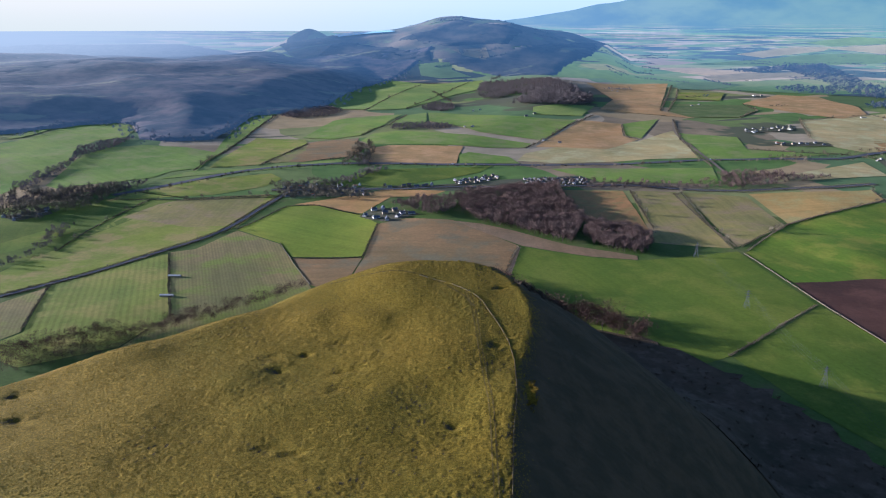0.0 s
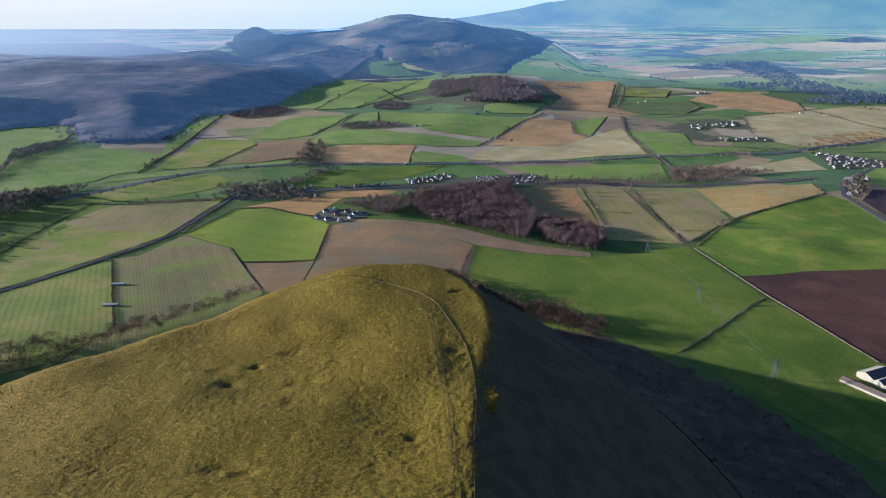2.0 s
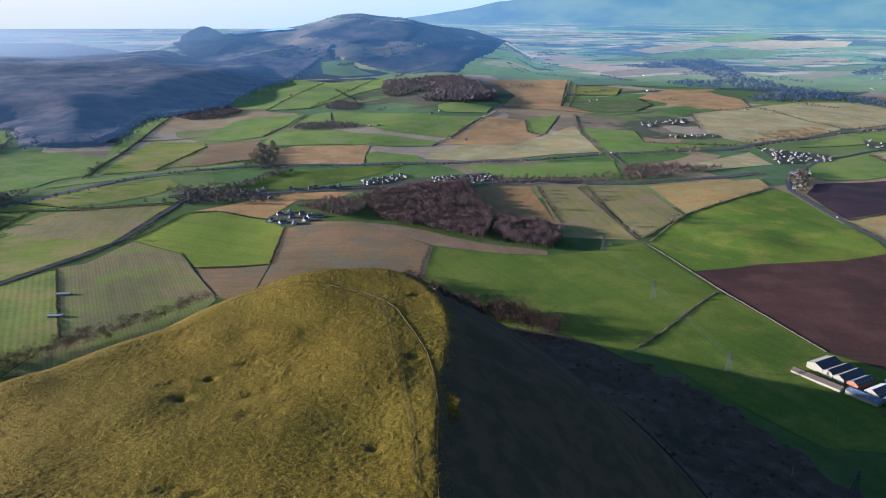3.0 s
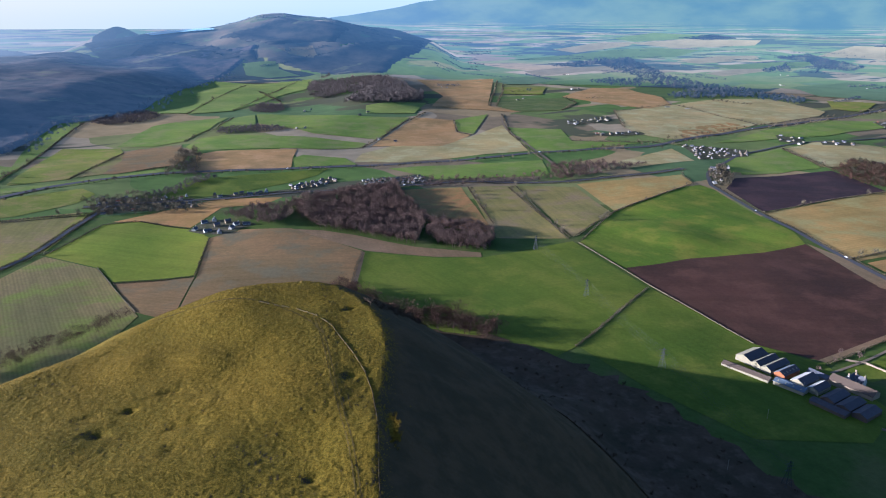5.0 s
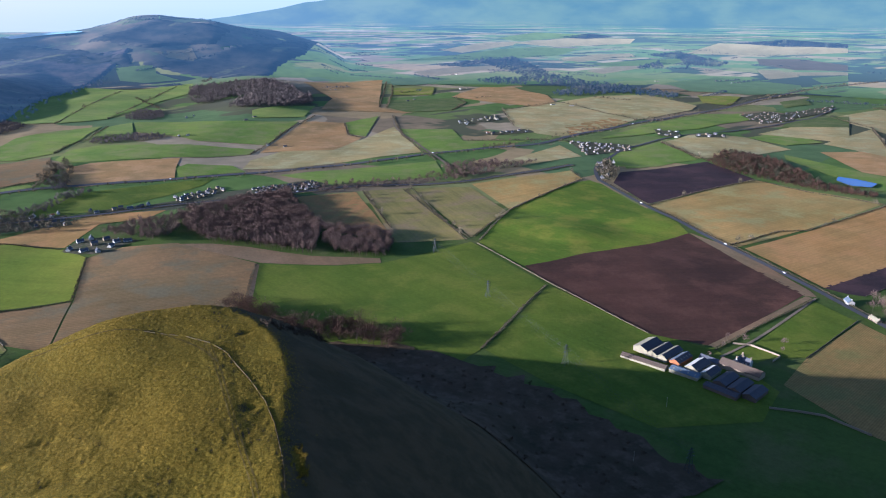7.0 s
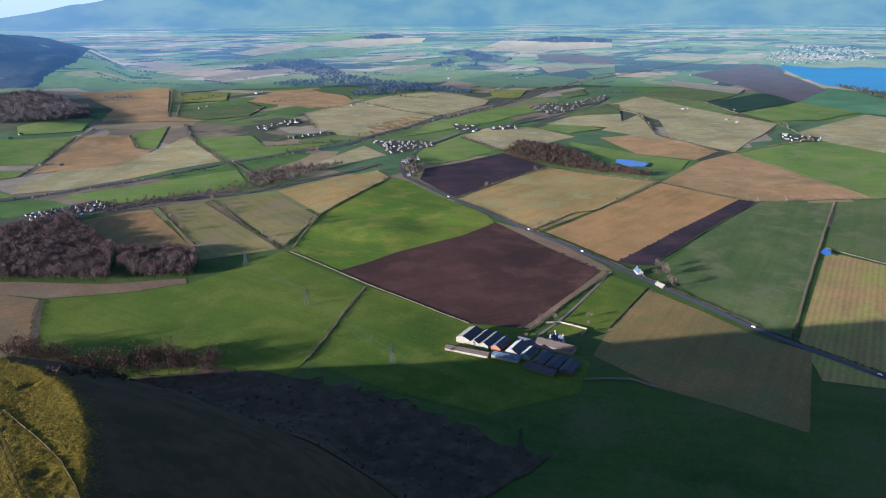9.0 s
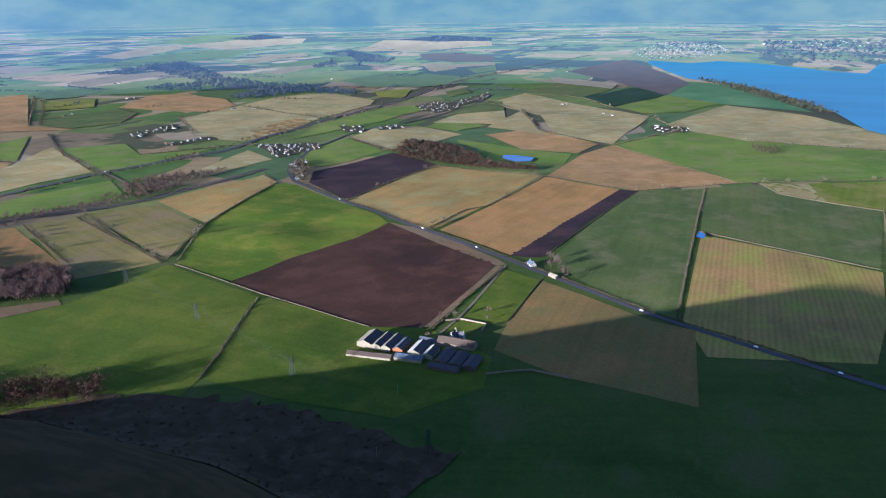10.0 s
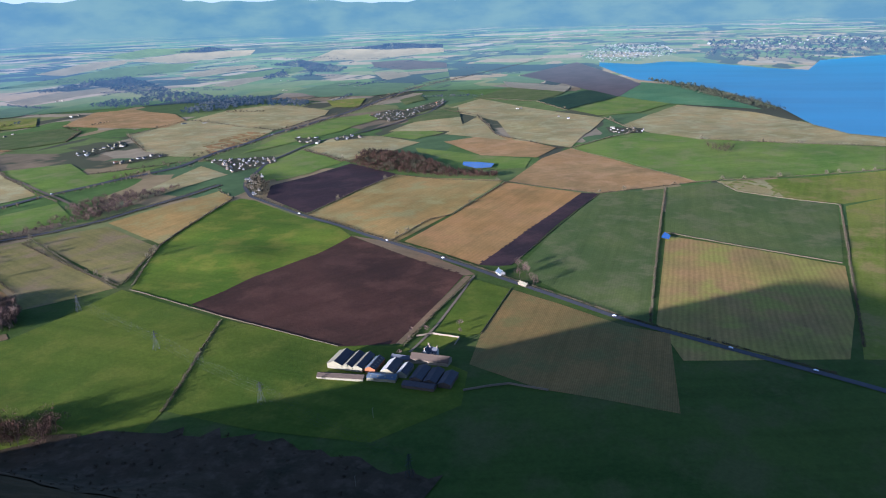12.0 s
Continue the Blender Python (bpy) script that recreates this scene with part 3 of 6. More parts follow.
def build_rim():
    """Far uplands behind the plain, high in the north and low in the west, and a glowing sheet for the bright sky
    behind.
    """
    az = np.arange(-9, 92, 0.25)
    el = np.interp(az, [-9, -4, 2, 6, 10, 14, 19, 30, 42, 51, 60, 70, 83, 92], [-2.0, -1.4, -0.8, -0.3, 0.4, 1.2, 2.0, 2.1, 1.8, 1.7, 1.45, 1.1, 0.75, 0.6])
    el = el * (1 + 0.16 * wave(az, az * 0, 6, 31) + 0.10 * wave(az, az * 0, 2.2, 32) + 0.05 * wave(az, az * 0, 0.9, 35))
    rows, levels = [], 26
    for k in range(levels):
        q = k / (levels - 1)
        r = 4845 + 20 * q + 14 * wave(az, az * 0 + k * 0.25, 2.4, 33) * q + 5 * wave(az, az * 0 + k * 0.5, 0.8, 36) * q
        low = land(EYE_X + 4840 * np.sin(np.radians(az)), EYE_Y + 4840 * np.cos(np.radians(az))) - 12
        top = EYE_Z + 4870 * np.tan(np.radians(el))
        z = low + np.maximum(top - low, 4) * q ** 0.9
        rows.append(np.stack([EYE_X + r * np.sin(np.radians(az)), EYE_Y + r * np.cos(np.radians(az)), z], -1))
    co = np.concatenate(rows)
    n = len(az)
    i = (np.arange(levels - 1)[:, None] * n + np.arange(n - 1)[None]).ravel()
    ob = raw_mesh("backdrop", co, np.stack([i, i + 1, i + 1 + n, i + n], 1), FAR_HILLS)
    tagged(ob, "far uplands along the horizon with blue haze put in as glow", "hills", kind="structure")
    az = np.radians(np.arange(-38, 93, 1.0))
    zs = np.linspace(0, 1, 8)
    co = np.stack([np.tile(EYE_X + 4915 * np.sin(az), 8), np.tile(EYE_Y + 4915 * np.cos(az), 8), (60 + np.repeat(zs, len(az)) * np.tile(np.interp(np.degrees(az), [-38, -5, 15, 92], [340, 340, 620, 620]), 8))], -1)
    n = len(az)
    i = (np.arange(7)[:, None] * n + np.arange(n - 1)[None]).ravel()
    ob = raw_mesh("backdrop", co, np.stack([i, i + 1, i + 1 + n, i + n], 1), SKY_HAZE)
    tagged(ob, "glowing sheet for the milky sky above the horizon", "sky", kind="structure")


build_ground()
build_hill()
build_rim()

FIELD_WORDS = {}
for m_, cat_, words_ in ((LUSH, "pasture", "lush green winter pasture"), (LIME, "pasture", "bright yellow-green pasture"), (MOSS, "pasture", "pale mossy pasture"),
                         (OLIVE, "crop field", "dull green winter crop field"), (TEAL, "crop field", "blue-green young crop field"), (DARKGREEN, "plantation", "dark green planted plot in rows"),
                         (DARK, "ploughed field", "dark red-brown ploughed field"), (DARKEST, "ploughed field", "almost black wet ploughed field"), (BROWN, "stubble field", "brown worked stubble field"), (PINK, "stubble field", "reddish stubble field with faint rows"),
                         (STRAW, "stubble field", "straw-coloured stubble field with faint rows"), (TAN, "verge", "narrow tan verge beside the ploughed field"), (TANOLIVE, "stubble field", "olive-brown stubble field"),
                         (ORANGE, "rough ground", "rough orange bracken and scrub ground"), (STUBBLEA, "stubble field", "grazed brown stubble field with drill rows"), (STUBBLEL, "stubble field", "tawny field with drill rows"),
                         (MEADOW, "pasture", "sunny yellow-green pasture with low hummocks"), (GARDEN, "gardens", "dark garden ground between village houses"), (STRIPE, "crop field", "yellow and rust striped crop field"), (STRIPEL, "pasture", "yellow-green field in broad stripes")):
    FIELD_WORDS[m_.name] = (cat_.replace(" ", "_"), cat_, words_)


def draped(name, corners, material, lift, cell):
    """A flat patch with the given outline, cut into cells and laid over the land."""
    bm = bmesh.new()
    bm.faces.new([bm.verts.new((x, y, 0)) for x, y in corners])
    for axis in (0, 1):
        lo, hi = min(c[axis] for c in corners), max(c[axis] for c in corners)
        k = math.ceil(lo / cell)
        while k * cell < hi:
            co, no = [0, 0, 0], [0, 0, 0]
            co[axis], no[axis] = k * cell, 1
            bmesh.ops.bisect_plane(bm, geom=bm.verts[:] + bm.edges[:] + bm.faces[:], dist=0.01, plane_co=co, plane_no=no)
            k += 1
    bmesh.ops.triangulate(bm, faces=bm.faces[:])
    bm.normal_update()
    if sum(f.normal.z * f.calc_area() for f in bm.faces) < 0:
        bmesh.ops.reverse_faces(bm, faces=bm.faces[:])
    for v in bm.verts:
        v.co.x, v.co.y, _ = outward(v.co.x, v.co.y)
    xy = np.array([(v.co.x, v.co.y) for v in bm.verts])
    for v, z in zip(bm.verts, land(xy[:, 0], xy[:, 1])):
        v.co.z = z + lift
    for f in bm.faces:
        f.smooth = True
    me = bpy.data.meshes.new(name)
    bm.to_mesh(me)
    bm.free()
    me.materials.append(material)
    return new(name, me)


FIELD_COUNT = [0]


def field(material, *corners):
    name, cat, words = FIELD_WORDS[material.name]
    d = min(math.hypot(x - EYE_X, y - EYE_Y) for x, y in corners)
    FIELD_COUNT[0] += 1
    # distance picks paler, then glowing copies that stand in for haze
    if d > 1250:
        material = {LUSH: HAZED_GREEN, MEADOW: HAZED_GREEN, STRAW: HAZED_STRAW, PINK: HAZED_PINK, TANOLIVE: HAZED_STRAW, LIME: HAZED_LIME}.get(material, material)
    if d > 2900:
        material = FAR_BROWN if material in (DARK, BROWN) else FAR_GREEN if material in (HAZED_GREEN, TEAL, HAZED_LIME, OLIVE, DARKGREEN, MOSS) else FAR_STRAW
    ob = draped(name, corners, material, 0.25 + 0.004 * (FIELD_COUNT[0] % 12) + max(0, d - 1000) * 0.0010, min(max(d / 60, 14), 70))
    return tagged(ob, words, cat, kind="structure")


def ribbon(name, points, width, material, lift=0.5, label="", category="road", edge=0.0):
    """A road, track or stream along a line, laid over the land."""
    pts = []
    for (ax, ay), (bx, by) in zip(points, points[1:]):
        n = max(1, int(math.hypot(bx - ax, by - ay) / 18))
        pts += [(ax + (bx - ax) * k / n, ay + (by - ay) * k / n) for k in range(n)]
    pts.append(points[-1])
    p = np.array(pts, float)
    for _ in range(6):
        p[1:-1] = 0.25 * p[:-2] + 0.5 * p[1:-1] + 0.25 * p[2:]
    t = np.gradient(p, axis=0)
    t /= np.linalg.norm(t, axis=1)[:, None] + 1e-9
    side = np.stack([-t[:, 1], t[:, 0]], 1) * width / 2
    verts, faces = [], []
    for a, s in zip(p, side):
        for q in (a + s, a - s):
            x, y, k = outward(q[0], q[1])
            d = math.hypot(x - EYE_X, y - EYE_Y)
            verts.append((x, y, land1(x, y) + lift + max(0, d - 1000) * 0.0008))
    for i in range(len(p) - 1):
        faces.append((2 * i + 1, 2 * i + 3, 2 * i + 2, 2 * i))
    ob = link(name, verts, faces, material, smooth=True)
    return tagged(ob, label, category, kind="structure")


# ---- fields ----
field(MEADOW, (409, 901), (423, 915), (539, 1054), (567, 1074), (743, 1176), (783, 1185), (789, 1150), (766, 1013), (747, 882), (727, 834), (638, 813), (529, 811), (477, 799), (426, 795))
field(DARK, (426, 795), (477, 799), (529, 811), (638, 813), (727, 834), (705, 700), (687, 588), (571, 551), (489, 528), (450, 570), (433, 665), (425, 732))
field(TAN, (730, 836), (739, 753), (703, 595), (694, 577), (683, 586), (701, 697))
field(TAN, (684, 584), (686, 577), (493, 522), (489, 528))
field(LUSH, (681, 571), (678, 512), (557, 471), (527, 485), (534, 512))
field(STUBBLEA, (678, 509), (668, 433), (655, 355), (661, 310), (520, 246), (491, 357), (493, 438), (555, 469))
field(OLIVE, (698, 450), (676, 364), (676, 334), (942, 437), (1250, 550), (1154, 634), (969, 601), (759, 549), (717, 492))
field(DARKEST, (1158, 636), (1150, 666), (726, 599), (738, 573), (752, 560), (956, 603))
field(PINK, (750, 746), (901, 774), (1144, 831), (1149, 748), (1150, 666), (728, 596), (731, 612))
field(STRAW, (781, 995), (1103, 1083), (1157, 840), (913, 783), (747, 755), (738, 764))
field(DARKEST, (817, 1153), (884, 1224), (1135, 1252), (1109, 1084), (785, 1003))
field(LUSH, (949, 1305), (1197, 1470), (1134, 1279), (918, 1248))
field(LUSH, (1368, 1254), (1366, 1048), (1382, 917), (1289, 874), (1240, 914), (1322, 1205))
field(PINK, (1152, 827), (1400, 898), (1552, 908), (1406, 644), (1329, 517), (1162, 638))
field(LUSH, (1552, 908), (1863, 869), (1835, 674), (1846, 488), (1885, 285), (1630, 251), (1329, 517), (1406, 644))
field(STRAW, (1940, 954), (2474, 990), (2365, 713), (2239, 538), (2017, 302), (1900, 287), (1804, 677), (1858, 834))
field(TANOLIVE, (2007, 1667), (2359, 1756), (2115, 1236), (2059, 1065), (1559, 912), (1580, 1091), (1862, 1336))
field(STRAW, (1578, 1324), (1911, 1448), (1645, 1193), (1573, 1104))
field(PINK, (1478, 1248), (1646, 1190), (1536, 939), (1400, 913), (1366, 1048))
field(TEAL, (2647, 1300), (3241, 1456), (3161, 1250), (2434, 695), (2490, 996))
field(DARK, (3395, 2235), (4498, 2470), (3393, 1596), (3137, 1411), (2631, 1285), (3029, 1743))
field(DARKGREEN, (2377, 1503), (2827, 1521), (2652, 1288), (2198, 1271))
field(LUSH, (2175, 1247), (2631, 1285), (2530, 1032), (2212, 1021), (2099, 1105))
field(OLIVE, (2367, 1791), (2798, 1910), (2689, 1555), (2377, 1503))
field(STRAW, (3067, 2121), (2939, 1664), (2710, 1566), (2798, 1910))
field(OLIVE, (1256, 550), (1342, 485), (1294, 434), (1293, 274), (988, 212), (989, 316), (996, 448))
field(STRIPE, (983, 442), (984, 315), (979, 208), (811, 170), (697, 155), (612, 278), (678, 331))
field(MOSS, (1292, 262), (1381, 218), (715, 129), (704, 145))
field(MOSS, (1354, 483), (1418, 423), (1612, 248), (1381, 218), (1306, 267), (1298, 356), (1302, 437))
field(STRAW, (1351, 488), (1418, 423), (1302, 357), (1302, 437))
field(LUSH, (109, 928), (199, 886), (256, 874), (284, 881), (403, 910), (419, 726), (272, 599), (174, 540), (94, 634), (73, 763))
field(LIME, (-229, 937), (-308, 1003), (-262, 1138), (-214, 1147), (-132, 1089), (-101, 1036), (-107, 882), (-201, 882))
field(BROWN, (-200, 877), (-107, 877), (-119, 750), (-159, 781))
field(BROWN, (-100, 1033), (-57, 1062), (14, 1048), (106, 930), (76, 805), (-52, 718), (-117, 750), (-105, 877))
field(STUBBLEL, (-367, 894), (-339, 909), (-306, 997), (-229, 934), (-155, 770), (-185, 665), (-240, 610), (-310, 608), (-290, 680))
field(STRIPEL, (-463, 769), (-376, 884), (-367, 885), (-290, 680), (-312, 610), (-385, 568), (-445, 598), (-420, 639))
field(STUBBLEL, (-488, 713), (-463, 764), (-423, 639), (-434, 623))
field(MOSS, (-504, 740), (-444, 814), (-375, 913), (-312, 1018), (-283, 1224), (-445, 1178), (-526, 1075), (-550, 815))
field(LUSH, (-552, 819), (-523, 929), (-481, 1076), (-442, 1170), (-609, 1173), (-718, 1096))
field(PINK, (225, 1716), (416, 2134), (528, 2099), (483, 1895), (512, 1846), (395, 1693))
field(PINK, (647, 3268), (1056, 3390), (728, 2401), (791, 2230), (524, 2385), (634, 2675))
field(LIME, (292, 2326), (519, 2448), (430, 2204), (277, 2214))
field(LUSH, (532, 2098), (661, 2186), (525, 1862), (493, 1912))
field(LUSH, (647, 1948), (778, 1863), (734, 1684), (901, 1631), (571, 1538))
field(LUSH, (225, 1454), (569, 1464), (532, 1320), (305, 1323))
field(STRAW, (629, 1357), (933, 1544), (903, 1396), (573, 1318))
field(ORANGE, (223, 1262), (331, 1262), (312, 1011), (289, 974), (222, 1057))
field(TANOLIVE, (344, 1262), (433, 1256), (401, 925), (302, 953), (310, 1003))
field(TANOLIVE, (438, 1255), (542, 1220), (531, 1047), (412, 930))
field(STRAW, (554, 1241), (796, 1273), (776, 1198), (541, 1055))
field(LUSH, (421, 722), (276, 597), (300, 520), (345, 425), (430, 400), (480, 430), (490, 520), (450, 570), (433, 665))

# tan verges round the wood and the green field
field(TAN, (10, 1045), (60, 1032), (108, 1000), (180, 936), (262, 894), (258, 877), (199, 889), (110, 931), (40, 1010))
field(TAN, (98, 922), (110, 927), (84, 800), (74, 804))
# pastures and stubble below the wooded ridge
field(LIME, (-421, 2569), (-414, 2812), (-368, 3195), (-262, 3457), (-162, 3354), (-68, 3282), (-154, 2941), (-217, 2576), (-271, 2413), (-356, 2405))
field(LIME, (-263, 2396), (-211, 2771), (-106, 3257), (186, 3445), (154, 3062), (31, 2857), (-34, 2676), (-129, 2458))
field(MOSS, (-140, 3842), (40, 3817), (39, 3689), (136, 3560), (-17, 3516), (-117, 3589))
field(PINK, (42, 4082), (238, 4203), (249, 3929), (103, 3967))
field(LUSH, (382, 4172), (579, 4318), (649, 4216), (423, 4085))
field(MEADOW, (-372, 1842), (-331, 2112), (-241, 2216), (-134, 2270), (-171, 2013), (-219, 1864), (-286, 1814))
field(LIME, (-154, 2012), (-117, 2232), (-57, 2319), (-51, 2084), (-64, 1974))
field(LUSH, (-53, 2319), (300, 2152), (401, 2141), (361, 2052), (253, 1795), (156, 1856), (98, 1888), (23, 2009), (-43, 2084))
field(LUSH, (-208, 1771), (-190, 1883), (-132, 1913), (-39, 1875), (81, 1840), (219, 1754), (199, 1698), (101, 1677), (20, 1692), (-132, 1711), (-189, 1724))
field(PINK, (-176, 1664), (-131, 1696), (47, 1679), (34, 1582), (28, 1496), (-144, 1471), (-170, 1517))
field(MEADOW, (36, 1496), (34, 1582), (59, 1618), (147, 1575), (166, 1505))
field(BROWN, (-338, 1737), (-312, 1792), (-221, 1818), (-208, 1673), (-192, 1628), (-210, 1559), (-311, 1494), (-336, 1495), (-327, 1640))
field(STUBBLEL, (-380, 1475), (-367, 1579), (-336, 1728), (-325, 1632), (-336, 1495))
field(MOSS, (-485, 1428), (-494, 1668), (-490, 1836), (-360, 1816), (-340, 1746), (-368, 1585), (-389, 1463))
field(MEADOW, (-552, 1327), (-510, 1397), (-403, 1428), (-319, 1474), (-230, 1525), (-215, 1502), (-312, 1438), (-395, 1395), (-496, 1356))
field(LUSH, (-562, 1781), (-616, 2227), (-538, 2275), (-525, 1944), (-515, 1690), (-502, 1426), (-516, 1414), (-553, 1390), (-568, 1341), (-702, 1240), (-736, 1264), (-779, 1454), (-802, 1538), (-776, 1633), (-713, 1674), (-615, 1664), (-534, 1620))
field(LUSH, (-1059, 1664), (-1043, 1706), (-1039, 1813), (-1036, 2032), (-997, 2088), (-929, 2066), (-837, 1898), (-808, 1785), (-858, 1724), (-847, 1604), (-805, 1495), (-784, 1374), (-779, 1197))
field(LIME, (-1080, 1722), (-1106, 1894), (-1088, 1977), (-1054, 1868), (-1057, 1754))
field(MOSS, (-576, 1164), (-564, 1228), (-518, 1295), (-345, 1380), (-313, 1334), (-333, 1281), (-407, 1214), (-559, 1169))
field(TANOLIVE, (-509, 1066), (-480, 1144), (-447, 1184), (-310, 1226), (-317, 1103), (-331, 1024), (-389, 1016))
field(MEADOW, (-615, 924), (-594, 971), (-570, 1021), (-551, 1017), (-561, 940), (-575, 909), (-591, 884))
field(PINK, (-253, 1151), (-99, 1267), (5, 1253), (-25, 1209), (-94, 1200), (-133, 1099), (-204, 1142))
field(LUSH, (-241, 1299), (-146, 1424), (102, 1471), (75, 1414), (17, 1367), (-90, 1290), (-174, 1275))
field(STRAW, (191, 1625), (302, 1738), (507, 1823), (645, 1984), (629, 1707), (586, 1583), (265, 1509), (162, 1533))
# fields of the wide plain
field(LUSH, (1106, 3436), (1334, 3481), (1408, 3359), (1169, 3127), (1010, 3100))
field(MOSS, (973, 2988), (1173, 2995), (1053, 2722), (895, 2753))
field(OLIVE, (836, 2607), (1070, 2556), (1077, 2440), (945, 2260), (785, 2267), (755, 2389))
field(PINK, (1093, 2611), (1367, 2938), (1498, 2866), (1484, 2549), (1402, 2345), (1264, 2247), (1166, 2409))
field(STRAW, (1110, 2207), (1412, 2342), (1658, 2452), (1887, 2433), (1836, 2082), (1720, 1976), (1389, 1841), (1188, 1725), (1006, 1639), (970, 1724), (967, 1851))
field(LUSH, (1082, 1596), (1333, 1739), (1669, 1891), (1813, 1846), (1754, 1738), (1445, 1633), (1256, 1614))
field(LUSH, (986, 1407), (1200, 1495), (1130, 1290), (1009, 1254), (908, 1274))
field(STRAW, (1207, 1493), (1385, 1565), (1469, 1470), (1441, 1300), (1267, 1264), (1141, 1285))
field(LUSH, (1469, 1470), (1605, 1508), (1600, 1342), (1468, 1342))
field(OLIVE, (1702, 1581), (1972, 1704), (2087, 1663), (1878, 1493))
field(STRAW, (1546, 1509), (1765, 1579), (1878, 1493), (1636, 1296), (1618, 1358))
field(OLIVE, (2192, 2044), (2410, 2115), (2244, 1944), (2087, 1921))
field(LIME, (2275, 2813), (2768, 2986), (2805, 2725), (2828, 2518), (2541, 2232), (2254, 2271), (2145, 2470))
field(STRAW, (3340, 3292), (3471, 3255), (3214, 2866), (2904, 2788))
field(MOSS, (2060, 2339), (2179, 2223), (1949, 2039), (1912, 2139))
field(TEAL, (2273, 5302), (3057, 6072), (3611, 6318), (3805, 5921), (3003, 4990), (2154, 4627), (1615, 4754))
field(STRAW, (2706, 4495), (3415, 5064), (3752, 5076), (3494, 4656), (2733, 4249))
field(TEAL, (2712, 4082), (3352, 4337), (3876, 4422), (3125, 3816), (2666, 3829))
field(PINK, (2328, 3560), (2968, 4012), (3124, 3982), (2854, 3690), (2309, 3366))
field(STRAW, (4168, 4889), (6075, 6581), (6459, 5790), (6405, 5172), (5655, 4562), (4487, 4433))
field(DARK, (4198, 4145), (4529, 4052), (4265, 3433), (3831, 3080), (3575, 3231), (3732, 3659))
field(STRAW, (3340, 3130), (3755, 3018), (3546, 2849), (3212, 2936))
field(DARKGREEN, (3214, 2797), (3546, 2849), (3240, 2600), (3002, 2549))
field(LUSH, (2878, 2502), (3188, 2558), (2888, 2314), (2651, 2247))
field(STRAW, (3777, 7229), (5304, 8531), (6015, 8029), (4954, 6709), (3725, 6192))
field(STRAW, (2410, 5999), (3407, 7316), (4026, 7565), (3502, 6701), (2424, 5535))
field(PINK, (1360, 3812), (1708, 4073), (2140, 4171), (2133, 3970), (1666, 3730), (1347, 3515))
field(LUSH, (4224, 8553), (6219, 11075), (6356, 9587), (5304, 8531), (4026, 7565))
field(ORANGE, (1114, 1815), (1325, 1896), (1343, 1819), (1188, 1725), (1027, 1644))

# ---- roads and water ----
ribbon("road", [(802, 1179), (778, 1028), (748, 851), (735, 753), (714, 601), (696, 499), (684, 442), (668, 358), (664, 322), (662, 277), (658, 220), (653, 158), (650, 60), (640, -200)], 8, ASPHALT, 0.6, "straight grey country road between fields")
ribbon("road", [(802, 1179), (854, 1276), (1033, 1432), (1252, 1544), (1436, 1559), (1643, 1594), (1936, 1674), (2241, 1838)], 8, ASPHALT, 0.6, "grey road through the villages")
ribbon("motorway", [(-583, 1202), (-390, 1422), (-225, 1486), (-6, 1483), (262, 1493), (483, 1520), (596, 1560), (723, 1570), (907, 1583), (1106, 1692), (1325, 1779), (1739, 1925), (2675, 2354), (3318, 2519), (4819, 2930)], 16, ASPHALT, 0.7, "dark two-way main road across the plain")
ribbon("road", [(-316, 1253), (-89, 1265), (16, 1290), (229, 1293), (340, 1305), (481, 1268), (549, 1262), (698, 1291), (829, 1318)], 9, ASPHALT, 0.6, "grey road below the wood and the houses")
ribbon("lane", [(-560, 660), (-500, 734), (-441, 808), (-374, 908), (-328, 988), (-311, 1081), (-282, 1241)], 7, ASPHALT, 0.6, "narrow lane past the striped fields")
ribbon("farm_track", [(690, 575), (545, 519), (482, 503)], 3, TRACK, 0.6, "pale earth track to the farm", "track")
ribbon("lane", [(708, 2185), (650, 1990), (626, 1860), (596, 1567), (573, 1375)], 7, TRACK, 0.7, "winding lane between hedges")


def water(name, material, label, *corners):
    return tagged(draped(name, corners, material, 3.5, 90), label, "water", kind="structure")


water("loch", WATER, "wide bright blue loch under open sky", (2008, 301), (2031, 387), (2174, 495), (2470, 648), (2671, 780), (2912, 953), (3201, 1214), (3321, 1505),
      (3706, 1804), (4173, 2138), (4469, 2286), (4360, 1959), (4644, 1888), (4573, 1642), (4335, 1301), (4191, 1141), (4115, 928), (4877, 1030), (5486, 763), (5600, -300), (2300, -300))
water("pond", POND, "small blue pond in a green meadow", (1247, 935), (1225, 960), (1245, 1010), (1275, 1030), (1290, 1000), (1290, 955))
water("pond", POND, "little blue pool in a field corner", (988, 446), (976, 432), (956, 427), (960, 440))

# ---- plants ----
RNG = np.random.default_rng(7)


